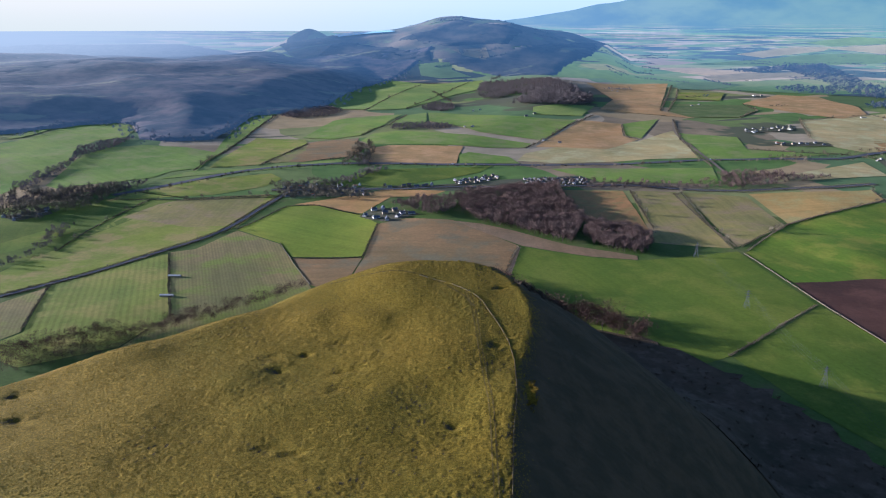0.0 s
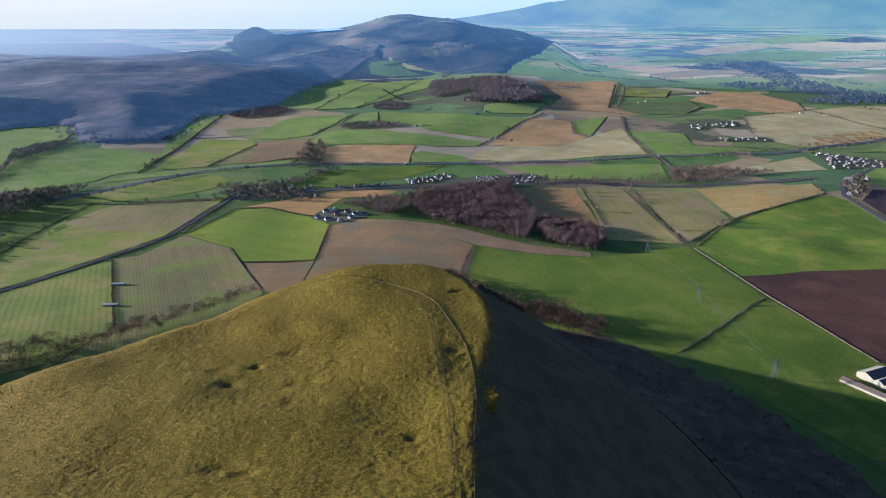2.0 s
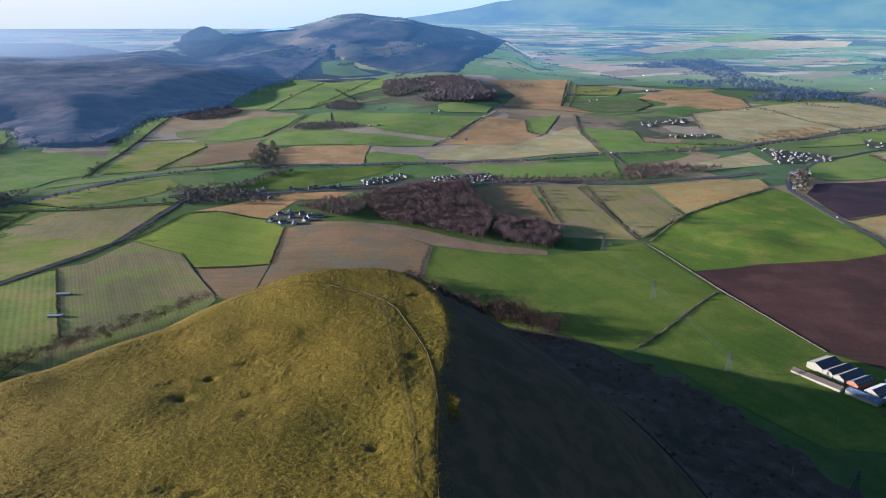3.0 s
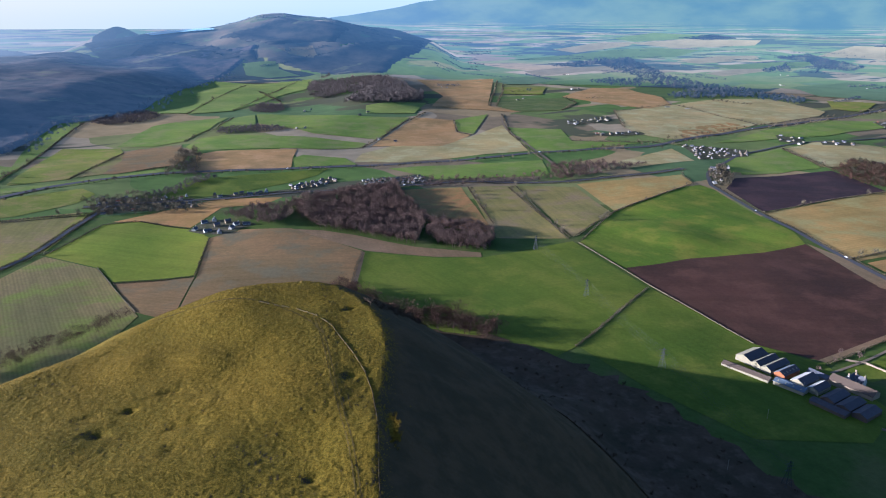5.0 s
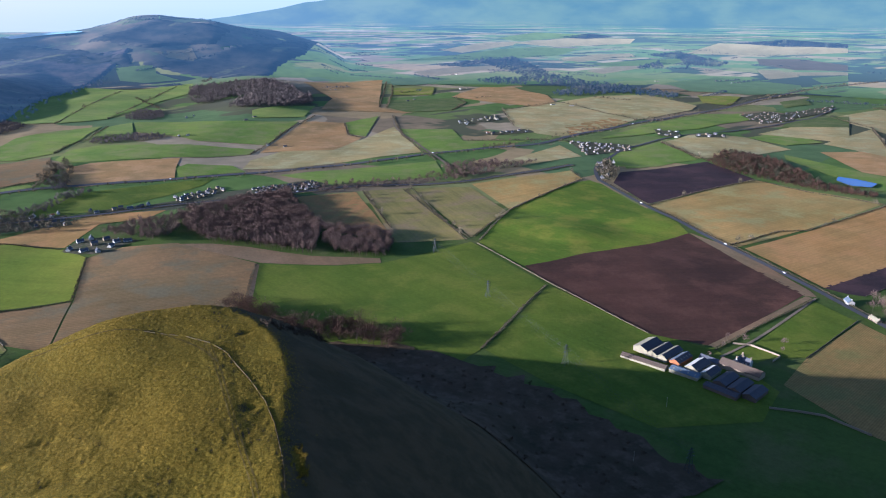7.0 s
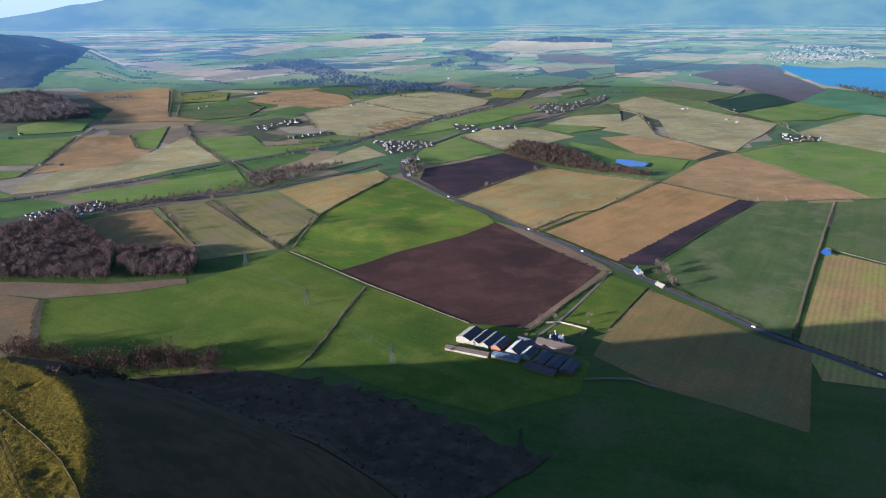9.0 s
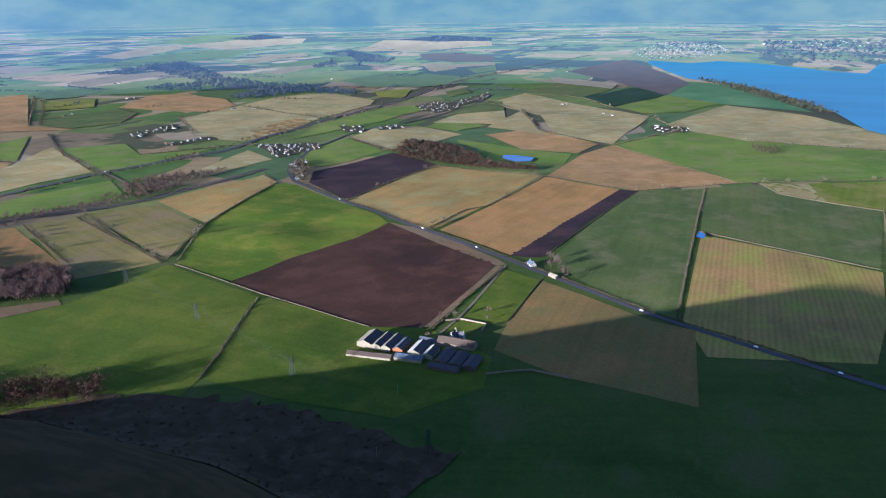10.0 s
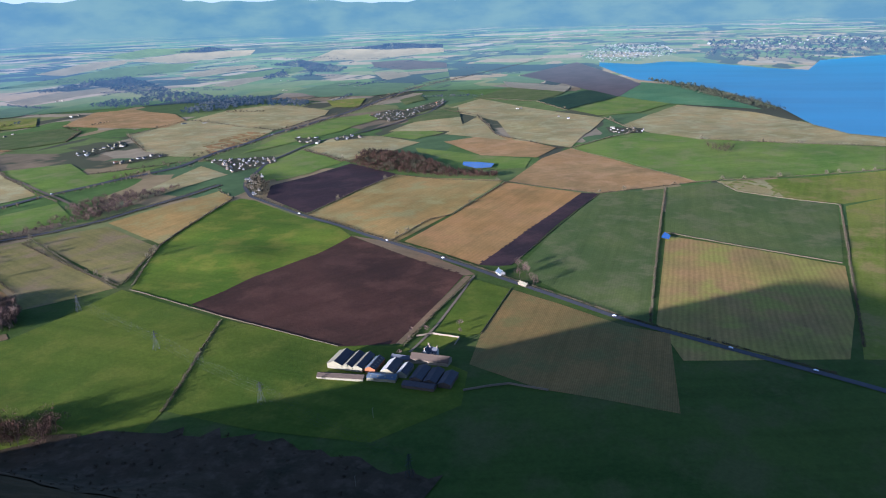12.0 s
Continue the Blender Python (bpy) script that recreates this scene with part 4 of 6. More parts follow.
def slivers(n, rx, rz, z0, size, thin, rng, up=0.5, hollow=0.35, seed_lobes=5):
    """Many thin three-cornered twigs in an uneven crown; returns points and triangles."""
    lobes = rng.normal(0, 1, (seed_lobes, 3)) * (rx * 0.42, rx * 0.42, rz * 0.35)
    pts, tri = [], []
    for _ in range(n):
        v = rng.normal(0, 1, 3)
        v /= np.linalg.norm(v)
        q = (hollow + (1 - hollow) * rng.random() ** 0.6)
        c = lobes[rng.integers(seed_lobes)] + v * (rx * 0.62 * q, rx * 0.62 * q, rz * 0.62 * q)
        c[2] = max(c[2], -rz * 0.9) + z0
        out = v + (0, 0, up) + rng.normal(0, 0.25, 3)
        out /= np.linalg.norm(out)
        side = np.cross(out, rng.normal(0, 1, 3))
        side /= np.linalg.norm(side) + 1e-9
        a = size * (0.6 + 0.8 * rng.random())
        k = len(pts)
        pts += [c - side * thin * a, c + side * thin * a, c + out * a]
        tri.append((k, k + 1, k + 2))
    return np.array(pts), np.array(tri)


def stem(path, r0, r1, sides=5):
    """A tapered tube along a short path."""
    pts, quads = [], []
    for i, p in enumerate(path):
        r = r0 + (r1 - r0) * i / (len(path) - 1)
        for k in range(sides):
            a = 2 * math.pi * k / sides
            pts.append((p[0] + r * math.cos(a), p[1] + r * math.sin(a), p[2]))
    for i in range(len(path) - 1):
        for k in range(sides):
            quads.append((i * sides + k, i * sides + (k + 1) % sides, (i + 1) * sides + (k + 1) % sides, (i + 1) * sides + k))
    return pts, quads


def joined(pieces):
    verts, faces = [], []
    for p, f in pieces:
        k = len(verts)
        verts += [tuple(v) for v in p]
        faces += [tuple(i + k for i in q) for q in f]
    return verts, faces


def trunk_mesh(h, rng, limbs=5):
    lean = rng.normal(0, 0.03, 2) * h
    pieces = [stem([(0, 0, -0.6), (lean[0] * 0.4, lean[1] * 0.4, h * 0.3), (lean[0], lean[1], h * 0.72)], 0.034 * h * 0.6, 0.006 * h)]
    for i in range(limbs):
        a, z = rng.random() * 6.28, h * (0.25 + 0.35 * rng.random())
        r = h * (0.18 + 0.14 * rng.random())
        pieces.append(stem([(lean[0] * 0.5, lean[1] * 0.5, z), (math.cos(a) * r * 0.5, math.sin(a) * r * 0.5, z + h * 0.12), (math.cos(a) * r, math.sin(a) * r, z + h * 0.3)], 0.010 * h, 0.003 * h, 4))
    return joined(pieces)


def proto_tree(h, material, twig_n=210, spread=0.34, seed=0):
    rng = np.random.default_rng(seed)
    tv, tf = trunk_mesh(h, rng)
    cv, cf = slivers(twig_n, h * spread, h * 0.36, h * 0.60, h * 0.066, 0.20, rng)
    tm, cm = bpy.data.meshes.new("trunk"), bpy.data.meshes.new("crown")
    tm.from_pydata(tv, [], tf)
    cm.from_pydata([tuple(v) for v in cv], [], [tuple(int(i) for i in f) for f in cf])
    tm.materials.append(BARK)
    cm.materials.append(material)
    return tm, cm, cv, cf


BARE = [proto_tree(18 + 1.6 * k, TWIGS, 420, 0.30 + 0.02 * (k % 3), 40 + k) for k in range(5)]
RUSSET = [proto_tree(8 + 1.5 * k, TWIGS_RED, 340, 0.46, 60 + k) for k in range(3)]
BUSHY = [proto_tree(5.0 + 1.2 * k, GORSE, 150, 0.46, 70 + k) for k in range(3)]


def tree(protos, x, y, z, s, label, category="tree", name="bare_tree", group=""):
    tm, cm = protos[int(RNG.integers(len(protos)))][:2]
    base = new(name)
    base.empty_display_size = 0.5
    base.matrix_basis = pose(x, y, z, 0, 0, float(RNG.random() * 360)) @ Matrix.Diagonal((s, s, s * (0.9 + 0.2 * float(RNG.random())), 1))
    tagged(base, label, category, group)
    for part_name, me in (("trunk", tm), ("crown", cm)):
        o = new(part_name, me)
        o.parent = base
    return base


def inside(poly, x, y):
    hit = False
    for (ax, ay), (bx, by) in zip(poly, poly[1:] + poly[:1]):
        if (ay > y) != (by > y) and x < (bx - ax) * (y - ay) / (by - ay) + ax:
            hit = not hit
    return hit


def spots(poly, spacing, jitter=0.45, ragged=None):
    """Uneven planting places inside an outline."""
    xs, ys = [p[0] for p in poly], [p[1] for p in poly]
    out = []
    y = min(ys)
    while y < max(ys):
        x = min(xs)
        while x < max(xs):
            q = (x + (RNG.random() - 0.5) * 2 * jitter * spacing, y + (RNG.random() - 0.5) * 2 * jitter * spacing)
            if inside(poly, *q) and (ragged is None or float(wave(q[0], q[1], ragged, 91)) > -0.18):
                out.append((float(q[0]), float(q[1])))
            x += spacing
        y += spacing
    return out


def stuff(name, proto, places, material, label, category):
    """One joined mesh of many like plants: places are x, y, z, size."""
    pv, pf = proto
    pv, pf = np.asarray(pv, float), np.asarray(pf, int)
    n = len(places)
    if not n:
        return None
    pl = np.array(places, float)
    ang = RNG.random(n) * 6.283
    c, s = np.cos(ang)[:, None], np.sin(ang)[:, None]
    sx = pl[:, 3][:, None]
    stretch = (0.8 + 0.4 * RNG.random(n))[:, None]
    x = (pv[None, :, 0] * c - pv[None, :, 1] * s) * sx + pl[:, 0][:, None]
    y = (pv[None, :, 0] * s + pv[None, :, 1] * c) * sx + pl[:, 1][:, None]
    z = pv[None, :, 2] * sx * stretch + pl[:, 2][:, None]
    co = np.stack([x, y, z], -1).reshape(-1, 3)
    faces = (pf[None] + (np.arange(n) * len(pv))[:, None, None]).reshape(-1, pf.shape[1])
    ob = raw_mesh(name, co, faces, material, smooth=False)
    return tagged(ob, label, category, kind="stuff")


def grounded(places, size, vary=0.35, cap=None):
    """Places on the land with sizes, drawn in towards the rim in the far distance."""
    out = []
    for x, y in places:
        px, py, k = outward(x, y)
        out.append((px, py, land1(px, py), size * k * (1 + vary * (2 * float(RNG.random()) - 1))))
    return out


WOOD_PROTO = slivers(150, 0.38, 0.40, 0.50, 0.20, 0.12, np.random.default_rng(81))
FAR_PROTO = slivers(34, 0.42, 0.40, 0.45, 0.34, 0.36, np.random.default_rng(82), 0.6)
CLUMP = slivers(30, 1.4, 0.9, 0.75, 0.85, 0.26, np.random.default_rng(83), 0.7)


def along(points, spacing):
    out = []
    for (ax, ay), (bx, by) in zip(points, points[1:]):
        n = max(1, int(math.hypot(bx - ax, by - ay) / spacing))
        out += [(ax + (bx - ax) * k / n, ay + (by - ay) * k / n) for k in range(n)]
    return out


HEDGE_TREES = []


def hedge(*points):
    d = min(math.hypot(x - EYE_X, y - EYE_Y) for x, y in points)
    spacing = 1.7 if d < 1300 else 3.4
    pl = [(x + float(RNG.normal(0, 0.3)), y + float(RNG.normal(0, 0.3))) for x, y in along(points, spacing) if RNG.random() > 0.04]
    stuff("hedge", CLUMP, grounded(pl, 1.0 if d < 1300 else 1.7, 0.4), HEDGE, "dense brown winter hedge between fields", "hedge")
    if d > 900:
        HEDGE_TREES.extend(q for q in along(points, 24) if RNG.random() < 0.28)


DYKE_STONE = joined([([(-0.8, -0.35, -0.2), (0.8, -0.35, -0.2), (0.8, 0.35, -0.2), (-0.8, 0.35, -0.2), (-0.7, -0.22, 1.15), (0.75, -0.22, 1.25), (0.7, 0.22, 1.2), (-0.75, 0.22, 1.1)],
                      [(0, 1, 5, 4), (1, 2, 6, 5), (2, 3, 7, 6), (3, 0, 4, 7), (4, 5, 6, 7)])])


def wall_line(points, height_at, material, label, sink=0.0, size=1.0, gaps=0.04):
    """A low rough wall of short uneven lengths, joined into one thing."""
    verts, faces = [], []
    for (ax, ay), (bx, by) in zip(points, points[1:]):
        n = max(1, int(math.hypot(bx - ax, by - ay) / 1.5))
        a = math.atan2(by - ay, bx - ax)
        for k in range(n):
            x, y = ax + (bx - ax) * k / n, ay + (by - ay) * k / n
            if RNG.random() < gaps:
                continue
            s = size * (0.75 + 0.4 * float(RNG.random()))
            w = a + float(RNG.normal(0, 0.07))
            z = height_at(x, y) - sink
            i = len(verts)
            for vx, vy, vz in DYKE_STONE[0]:
                verts.append((x + vx * math.cos(w) - vy * s * math.sin(w), y + vx * math.sin(w) + vy * s * math.cos(w), z + vz * s))
            faces += [tuple(q + i for q in f) for f in DYKE_STONE[1]]
    return tagged(link("field_wall", verts, faces, material), label, "wall")


def dyke(*points):
    wall_line(points, land1, DYKE, "low pale drystone wall between fields")

# ---- hedges and field walls ----
hedge((418, 724), (371, 684), (322, 641), (272, 599))
dyke((409, 901), (418, 828), (425, 732), (434, 666), (443, 608), (450, 570))
hedge((419, 914), (481, 986), (539, 1054), (567, 1074), (646, 1118), (743, 1176))
hedge((418, 1242), (412, 1078), (410, 992), (408, 928))
hedge((-101, 1036), (-104, 953), (-107, 882))
hedge((-200, 877), (-152, 876), (-106, 879))
dyke((-229, 937), (-193, 855), (-159, 781))
hedge((105, 927), (90, 873), (76, 805))
hedge((-463, 769), (-441, 698), (-423, 639))
hedge((-367, 889), (-327, 781), (-289, 683))
hedge((682, 572), (572, 544), (487, 517))
dyke((1154, 634), (969, 601), (752, 560))
hedge((1255, 551), (1054, 478), (942, 437), (676, 337))
dyke((996, 448), (989, 316), (988, 212))
hedge((1295, 271), (1052, 218), (881, 181), (730, 149))
dyke((1347, 486), (1298, 436), (1298, 356), (1299, 272))
hedge((1106, 1077), (1120, 943), (1148, 825), (1158, 636), (1329, 517), (1478, 389), (1624, 250))
dyke((1552, 908), (1444, 698), (1329, 517))
hedge((738, 764), (860, 789), (907, 778), (1145, 829))
dyke((680, 513), (555, 469))
hedge((781, 995), (927, 1040), (1106, 1077))
hedge((2020, 1677), (1945, 1473), (1630, 1179), (1536, 939), (1552, 908))
hedge((1048, 3300), (732, 2400))
hedge((708, 2185), (619, 1832), (590, 1630), (572, 1470))
hedge((794, 1268), (776, 1198), (541, 1055), (417, 931))
hedge((528, 2099), (488, 1893), (517, 1845))
hedge((734, 1684), (924, 1642), (990, 1585))
hedge((436, 1255), (401, 922))
hedge((344, 1262), (321, 1024))
hedge((-618, 1173), (-443, 1174), (-285, 1207))
hedge((-308, 1003), (-262, 1138), (-214, 1147), (-132, 1089))
hedge((1196, 1469), (1143, 1251))
hedge((1552, 908), (1863, 869), (2059, 1065))
hedge((1812, 680), (1846, 488), (1893, 286))
hedge((2367, 1791), (2377, 1503), (2184, 1264))

hedge((-506, 1401), (-515, 1690), (-525, 1944), (-531, 2245))
hedge((-387, 1458), (-367, 1579), (-338, 1737))
hedge((-203, 1725), (-197, 1674), (-192, 1628), (-208, 1546), (-277, 1507))
hedge((-219, 1864), (-196, 1941), (-154, 2012), (-118, 2250))
hedge((199, 1698), (253, 1795), (359, 2040), (470, 2226))
hedge((-269, 2395), (-212, 2789), (-106, 3257))
hedge((-129, 2458), (33, 3056), (116, 3381))
hedge((-554, 1229), (-447, 1184), (-288, 1219))
hedge((-524, 900), (-525, 981), (-523, 1049), (-514, 1132), (-505, 1180))
hedge((945, 2260), (1077, 2440), (1093, 2611))
hedge((1402, 2345), (1110, 2207), (967, 1851))
hedge((1412, 2342), (1389, 1841))
hedge((1207, 1493), (1141, 1285))
hedge((755, 2389), (836, 2607), (895, 2753), (1010, 3100))


# ---- woods ----
def polar_spot(az, d):
    """A place on the wide plain by heading from the middle of the path and distance."""
    return round(EYE_X + d * math.sin(radians(az))), round(EYE_Y + d * math.cos(radians(az)))


def canopy(poly, material, label, cell, height):
    """The crowns of a far wood as one rough sheet that comes down to the ground at its edges."""
    ob = draped("woodland", poly, material, 0.0, cell)
    bm = bmesh.new()
    bm.from_mesh(ob.data)
    for v in bm.verts:
        if v.is_boundary:
            v.co.z -= 1.0
        else:
            v.co.z += height * (0.7 + 0.3 * float(RNG.random())) * (0.75 + 0.35 * float(wave(v.co.x, v.co.y, 130, 61)))
    for f in bm.faces:
        f.smooth = True
    bm.to_mesh(ob.data)
    bm.free()
    return tagged(ob, label, "woodland", kind="stuff")


WOOD_AREA = [(20, 1200), (130, 1280), (214, 1296), (216, 1109), (224, 1057), (180, 939), (113, 1006), (54, 1040), (30, 1106)]
WOOD_TAIL = [(224, 1044), (284, 1021), (304, 984), (291, 919), (264, 897), (210, 933), (205, 988)]
COPSE = [(-85, 1130), (-38, 1171), (30, 1189), (17, 1095), (-15, 1063)]
BELT = [(-427, 611), (-368, 624), (-305, 648), (-268, 672), (-209, 720), (-161, 779), (-158, 763), (-230, 684), (-312, 598), (-390, 549)]
HEATH = [(1266, 1339), (1290, 1210), (1245, 1090), (1195, 1000), (1195, 880), (1169, 866), (1145, 949), (1106, 1151), (1128, 1237)]
SPUR = [(162, 3219), (257, 3494), (457, 3350), (521, 3097), (590, 2883), (521, 2485), (399, 2343), (291, 2374), (167, 2496), (134, 2867)]
ISLE = [(1730, 641), (1732, 572), (1658, 556), (1639, 591)]
SHORE = [(3408, 1543), (3201, 1214), (2671, 780), (2474, 640), (2419, 660), (2662, 895), (3041, 1205)]
JUNCTION = [(552, 1394), (624, 1433), (772, 1372), (602, 1298), (532, 1278)]
HAMLET_TREES = [(-766, 1176), (-591, 1244), (-546, 1199), (-624, 1024), (-680, 1032)]
VILLAGE_TREES = [(-323, 1284), (-247, 1334), (-126, 1216), (-143, 1188), (-281, 1191)]
ROADSIDE = [(854, 1276), (937, 1348), (898, 1251), (837, 1164), (807, 1169)]
BELT_BEHIND = [(-211, 1691), (-170, 1730), (-153, 1503), (-218, 1476)]
MOTOR_BELT = [(183, 1349), (291, 1333), (452, 1324), (582, 1378), (566, 1282), (278, 1272)]
WEST_RIDGE = WEST_EDGE + [(-60, 4200), (-500, 4300), (-1000, 3900), (-1900, 3300), (-2300, 2600), (-2200, 1900)]
UPLANDS = [[(-50, 3868), (258, 3977), (379, 4137), (756, 4582), (1082, 5120), (864, 4220), (636, 3813), (532, 3500), (263, 3576), (154, 3666)],
           [(-314, 4664), (-102, 4847), (89, 5164), (344, 4825), (514, 4667), (370, 4223), (209, 4270), (10, 4155)],
           [(-742, 4200), (-265, 3915), (-83, 3985), (-376, 4529), (-710, 4903)],
           [(-416, 4217), (-86, 4133), (-50, 3828), (-303, 4017)]]
TARN_EDGE = [(-841, 5460), (-721, 5580), (-403, 5370), (-346, 5138), (-592, 5208), (-743, 5134)]
FAR_WEST = [polar_spot(a, d) for a, d in ((-42, 2900), (-42, 6500), (-30, 7500), (-20, 7500), (-15, 5500), (-14, 4500), (-12, 4000), (-16, 3700), (-25, 3500))]
MOOR = [polar_spot(a, d) for a, d in ((-12, 4100), (-13, 5500), (-12, 8500), (-4, 9500), (4, 9500), (11, 8000), (13, 6000), (11.5, 4300), (6, 3600), (2, 3800), (-3, 3900))]

SMALL_WOODS = [[(-518, 2230), (-490, 2403), (-413, 2521), (-329, 2342), (-371, 2201), (-461, 2165)],
               [(-81, 2484), (-33, 2636), (29, 2579), (37, 2410), (-11, 2347), (-69, 2400)],
               [(-149, 1933), (-139, 2019), (-59, 2050), (23, 2009), (22, 1942), (-71, 1925)],
               [(-751, 1150), (-698, 1232), (-580, 1292), (-567, 1324), (-558, 1288), (-573, 1224), (-657, 1153), (-717, 1095)],
               [(-791, 1251), (-797, 1398), (-794, 1484), (-853, 1628), (-818, 1727), (-777, 1763), (-772, 1625), (-788, 1522), (-761, 1352), (-748, 1213)],
               [(-565, 841), (-559, 908), (-579, 980), (-557, 1028), (-543, 929), (-545, 910), (-555, 825)],
               [(-204, 1513), (-177, 1615), (-155, 1516), (-172, 1449)],
               [(-242, 1305), (-184, 1357), (-160, 1444), (-112, 1433), (-162, 1357), (-186, 1292)]]
PLAIN_WOODS = [[(2052, 4407), (2548, 4876), (2216, 3943), (1996, 3370), (1963, 2952), (1982, 2634), (2024, 2395), (1892, 2270), (1801, 2502), (1716, 2753), (1705, 3033), (1880, 3596)],
               [(3733, 4832), (4300, 5114), (3920, 4411), (3658, 3850), (3305, 3569), (3232, 3785), (3603, 4282)],
               [(6313, 6576), (7954, 7312), (7393, 5975), (6652, 5373), (6067, 5711)],
               [(1453, 3187), (1628, 3296), (1765, 3196), (1610, 2941), (1494, 3025)],
               [(1528, 2579), (1767, 2742), (1910, 2655), (1883, 2539), (1660, 2494), (1510, 2505)],
               [(2785, 3707), (3273, 4114), (3024, 3745), (2730, 3581)],
               [(5360, 8914), (7009, 10573), (6248, 8856), (5332, 8169)],
               [(1679, 4184), (2319, 4787), (2273, 4473), (1777, 4061)]]
edge_trees, inner_trees = [], []
for q in spots(WOOD_AREA, 6.6) + spots(WOOD_TAIL, 6.6):
    (edge_trees if q[1] < 1050 else inner_trees).append(q)
for x, y in edge_trees[:300]:
    tree(BARE, x, y, land1(x, y), 0.60 + 0.24 * float(RNG.random()), "bare purple-brown tree at the edge of the wood", group="trees of the wood")
stuff("woodland", (BARE[2][2], BARE[2][3]), grounded(inner_trees + edge_trees[300:], 0.68, 0.34), TWIGS, "dense wood of bare purple-brown trees", "woodland")
stuff("woodland", (BARE[1][2], BARE[1][3]), grounded(spots(COPSE, 8.5), 0.75, 0.2), TWIGS, "bare trees beside the white houses", "woodland")
stuff("woodland", (BUSHY[2][2], BUSHY[2][3]), grounded(spots(BELT, 6.0), 1.5, 0.35), TWIGS_RED, "belt of bare russet trees under the hill", "woodland")
HILL_BELT = [(-409, 581), (-389, 602), (-366, 620), (-329, 637), (-297, 642), (-268, 672), (-234, 698), (-205, 727), (-173, 755)]
stuff("woodland", (RUSSET[1][2], RUSSET[1][3]), grounded([(x + float(RNG.normal(0, 5)), y + float(RNG.normal(0, 7))) for x, y in along(HILL_BELT, 3.0)], 1.15, 0.35), TWIGS_RED, "belt of bare russet trees behind the hill", "woodland")
stuff("plantation", WOOD_PROTO, grounded(spots(HEATH, 8.5), 9, 0.35), TWIGS_RED, "reddish larch strip beside the pond", "woodland")
stuff("plantation", WOOD_PROTO, grounded(spots(HEATH, 24), 12, 0.3), NEEDLES, "dark conifers among the larches", "woodland")
stuff("woodland", WOOD_PROTO, grounded(spots(SPUR, 15, 0.45, 150), 16, 0.35), SPUR_TWIGS, "dark bare wood on the spur", "woodland")
for q in SMALL_WOODS:
    stuff("woodland", WOOD_PROTO, grounded(spots(q, 8.5), 7.5, 0.4), SPUR_TWIGS, "small dark wood among pastures", "woodland")
for x, y in spots(ISLE, 11):
    tree(BUSHY, x, y, land1(x, y), 1.7 + 0.6 * float(RNG.random()), "dark bare tree in a round field copse", group="trees of the copse")
stuff("woodland", WOOD_PROTO, grounded(spots(SHORE, 20), 13, 0.35), NEEDLES, "line of dark trees on the loch shore", "woodland")
stuff("woodland", WOOD_PROTO, grounded(spots(JUNCTION, 11), 9, 0.4), TWIGS, "scrubby trees by the road junction", "woodland")
for q in PLAIN_WOODS:
    far_off = min(math.hypot(*p) for p in q) > 2900
    stuff("woodland", FAR_PROTO if far_off else WOOD_PROTO, grounded(spots(q, 26 if far_off else 12), 13 if far_off else 8.5, 0.4), FAR_WOOD if far_off else HEDGE, "dark wood on the wide plain", "woodland")
stuff("woodland", WOOD_PROTO, grounded(spots(HAMLET_TREES, 14, 0.45, 50), 13, 0.35), HEDGE, "dark trees round a hamlet", "woodland")
stuff("woodland", WOOD_PROTO, grounded(spots(VILLAGE_TREES, 13), 9, 0.35), HEDGE, "garden trees of the village", "woodland")
stuff("woodland", WOOD_PROTO, grounded(spots(ROADSIDE, 10), 9, 0.35), HEDGE, "dark trees by the road houses", "woodland")
stuff("woodland", WOOD_PROTO, grounded(spots(BELT_BEHIND, 14), 12, 0.35), HEDGE, "dark trees along a burn", "woodland")
stuff("woodland", WOOD_PROTO, grounded(spots(MOTOR_BELT, 14), 8, 0.4), TWIGS, "scrub along the road", "woodland")
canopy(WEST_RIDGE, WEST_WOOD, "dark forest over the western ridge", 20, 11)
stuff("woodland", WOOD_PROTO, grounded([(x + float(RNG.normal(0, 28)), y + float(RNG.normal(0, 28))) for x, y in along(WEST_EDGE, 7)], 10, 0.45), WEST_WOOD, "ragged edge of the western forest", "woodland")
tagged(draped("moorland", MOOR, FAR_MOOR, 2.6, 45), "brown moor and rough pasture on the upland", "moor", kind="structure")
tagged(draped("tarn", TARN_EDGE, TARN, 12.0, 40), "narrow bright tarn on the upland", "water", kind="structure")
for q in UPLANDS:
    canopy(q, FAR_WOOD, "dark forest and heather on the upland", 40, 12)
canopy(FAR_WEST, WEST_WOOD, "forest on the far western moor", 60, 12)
stuff("hedgerow_trees", WOOD_PROTO, grounded(HEDGE_TREES, 8.5, 0.45), HEDGE, "scattered bare hedgerow trees", "trees")


# roadside and rail-side hedges, and loose trees over the wide plain
def beside(points, off):
    p = np.array(points, float)
    t = np.gradient(p, axis=0)
    t /= np.linalg.norm(t, axis=1)[:, None]
    return [tuple(q) for q in p + np.stack([-t[:, 1], t[:, 0]], 1) * off]


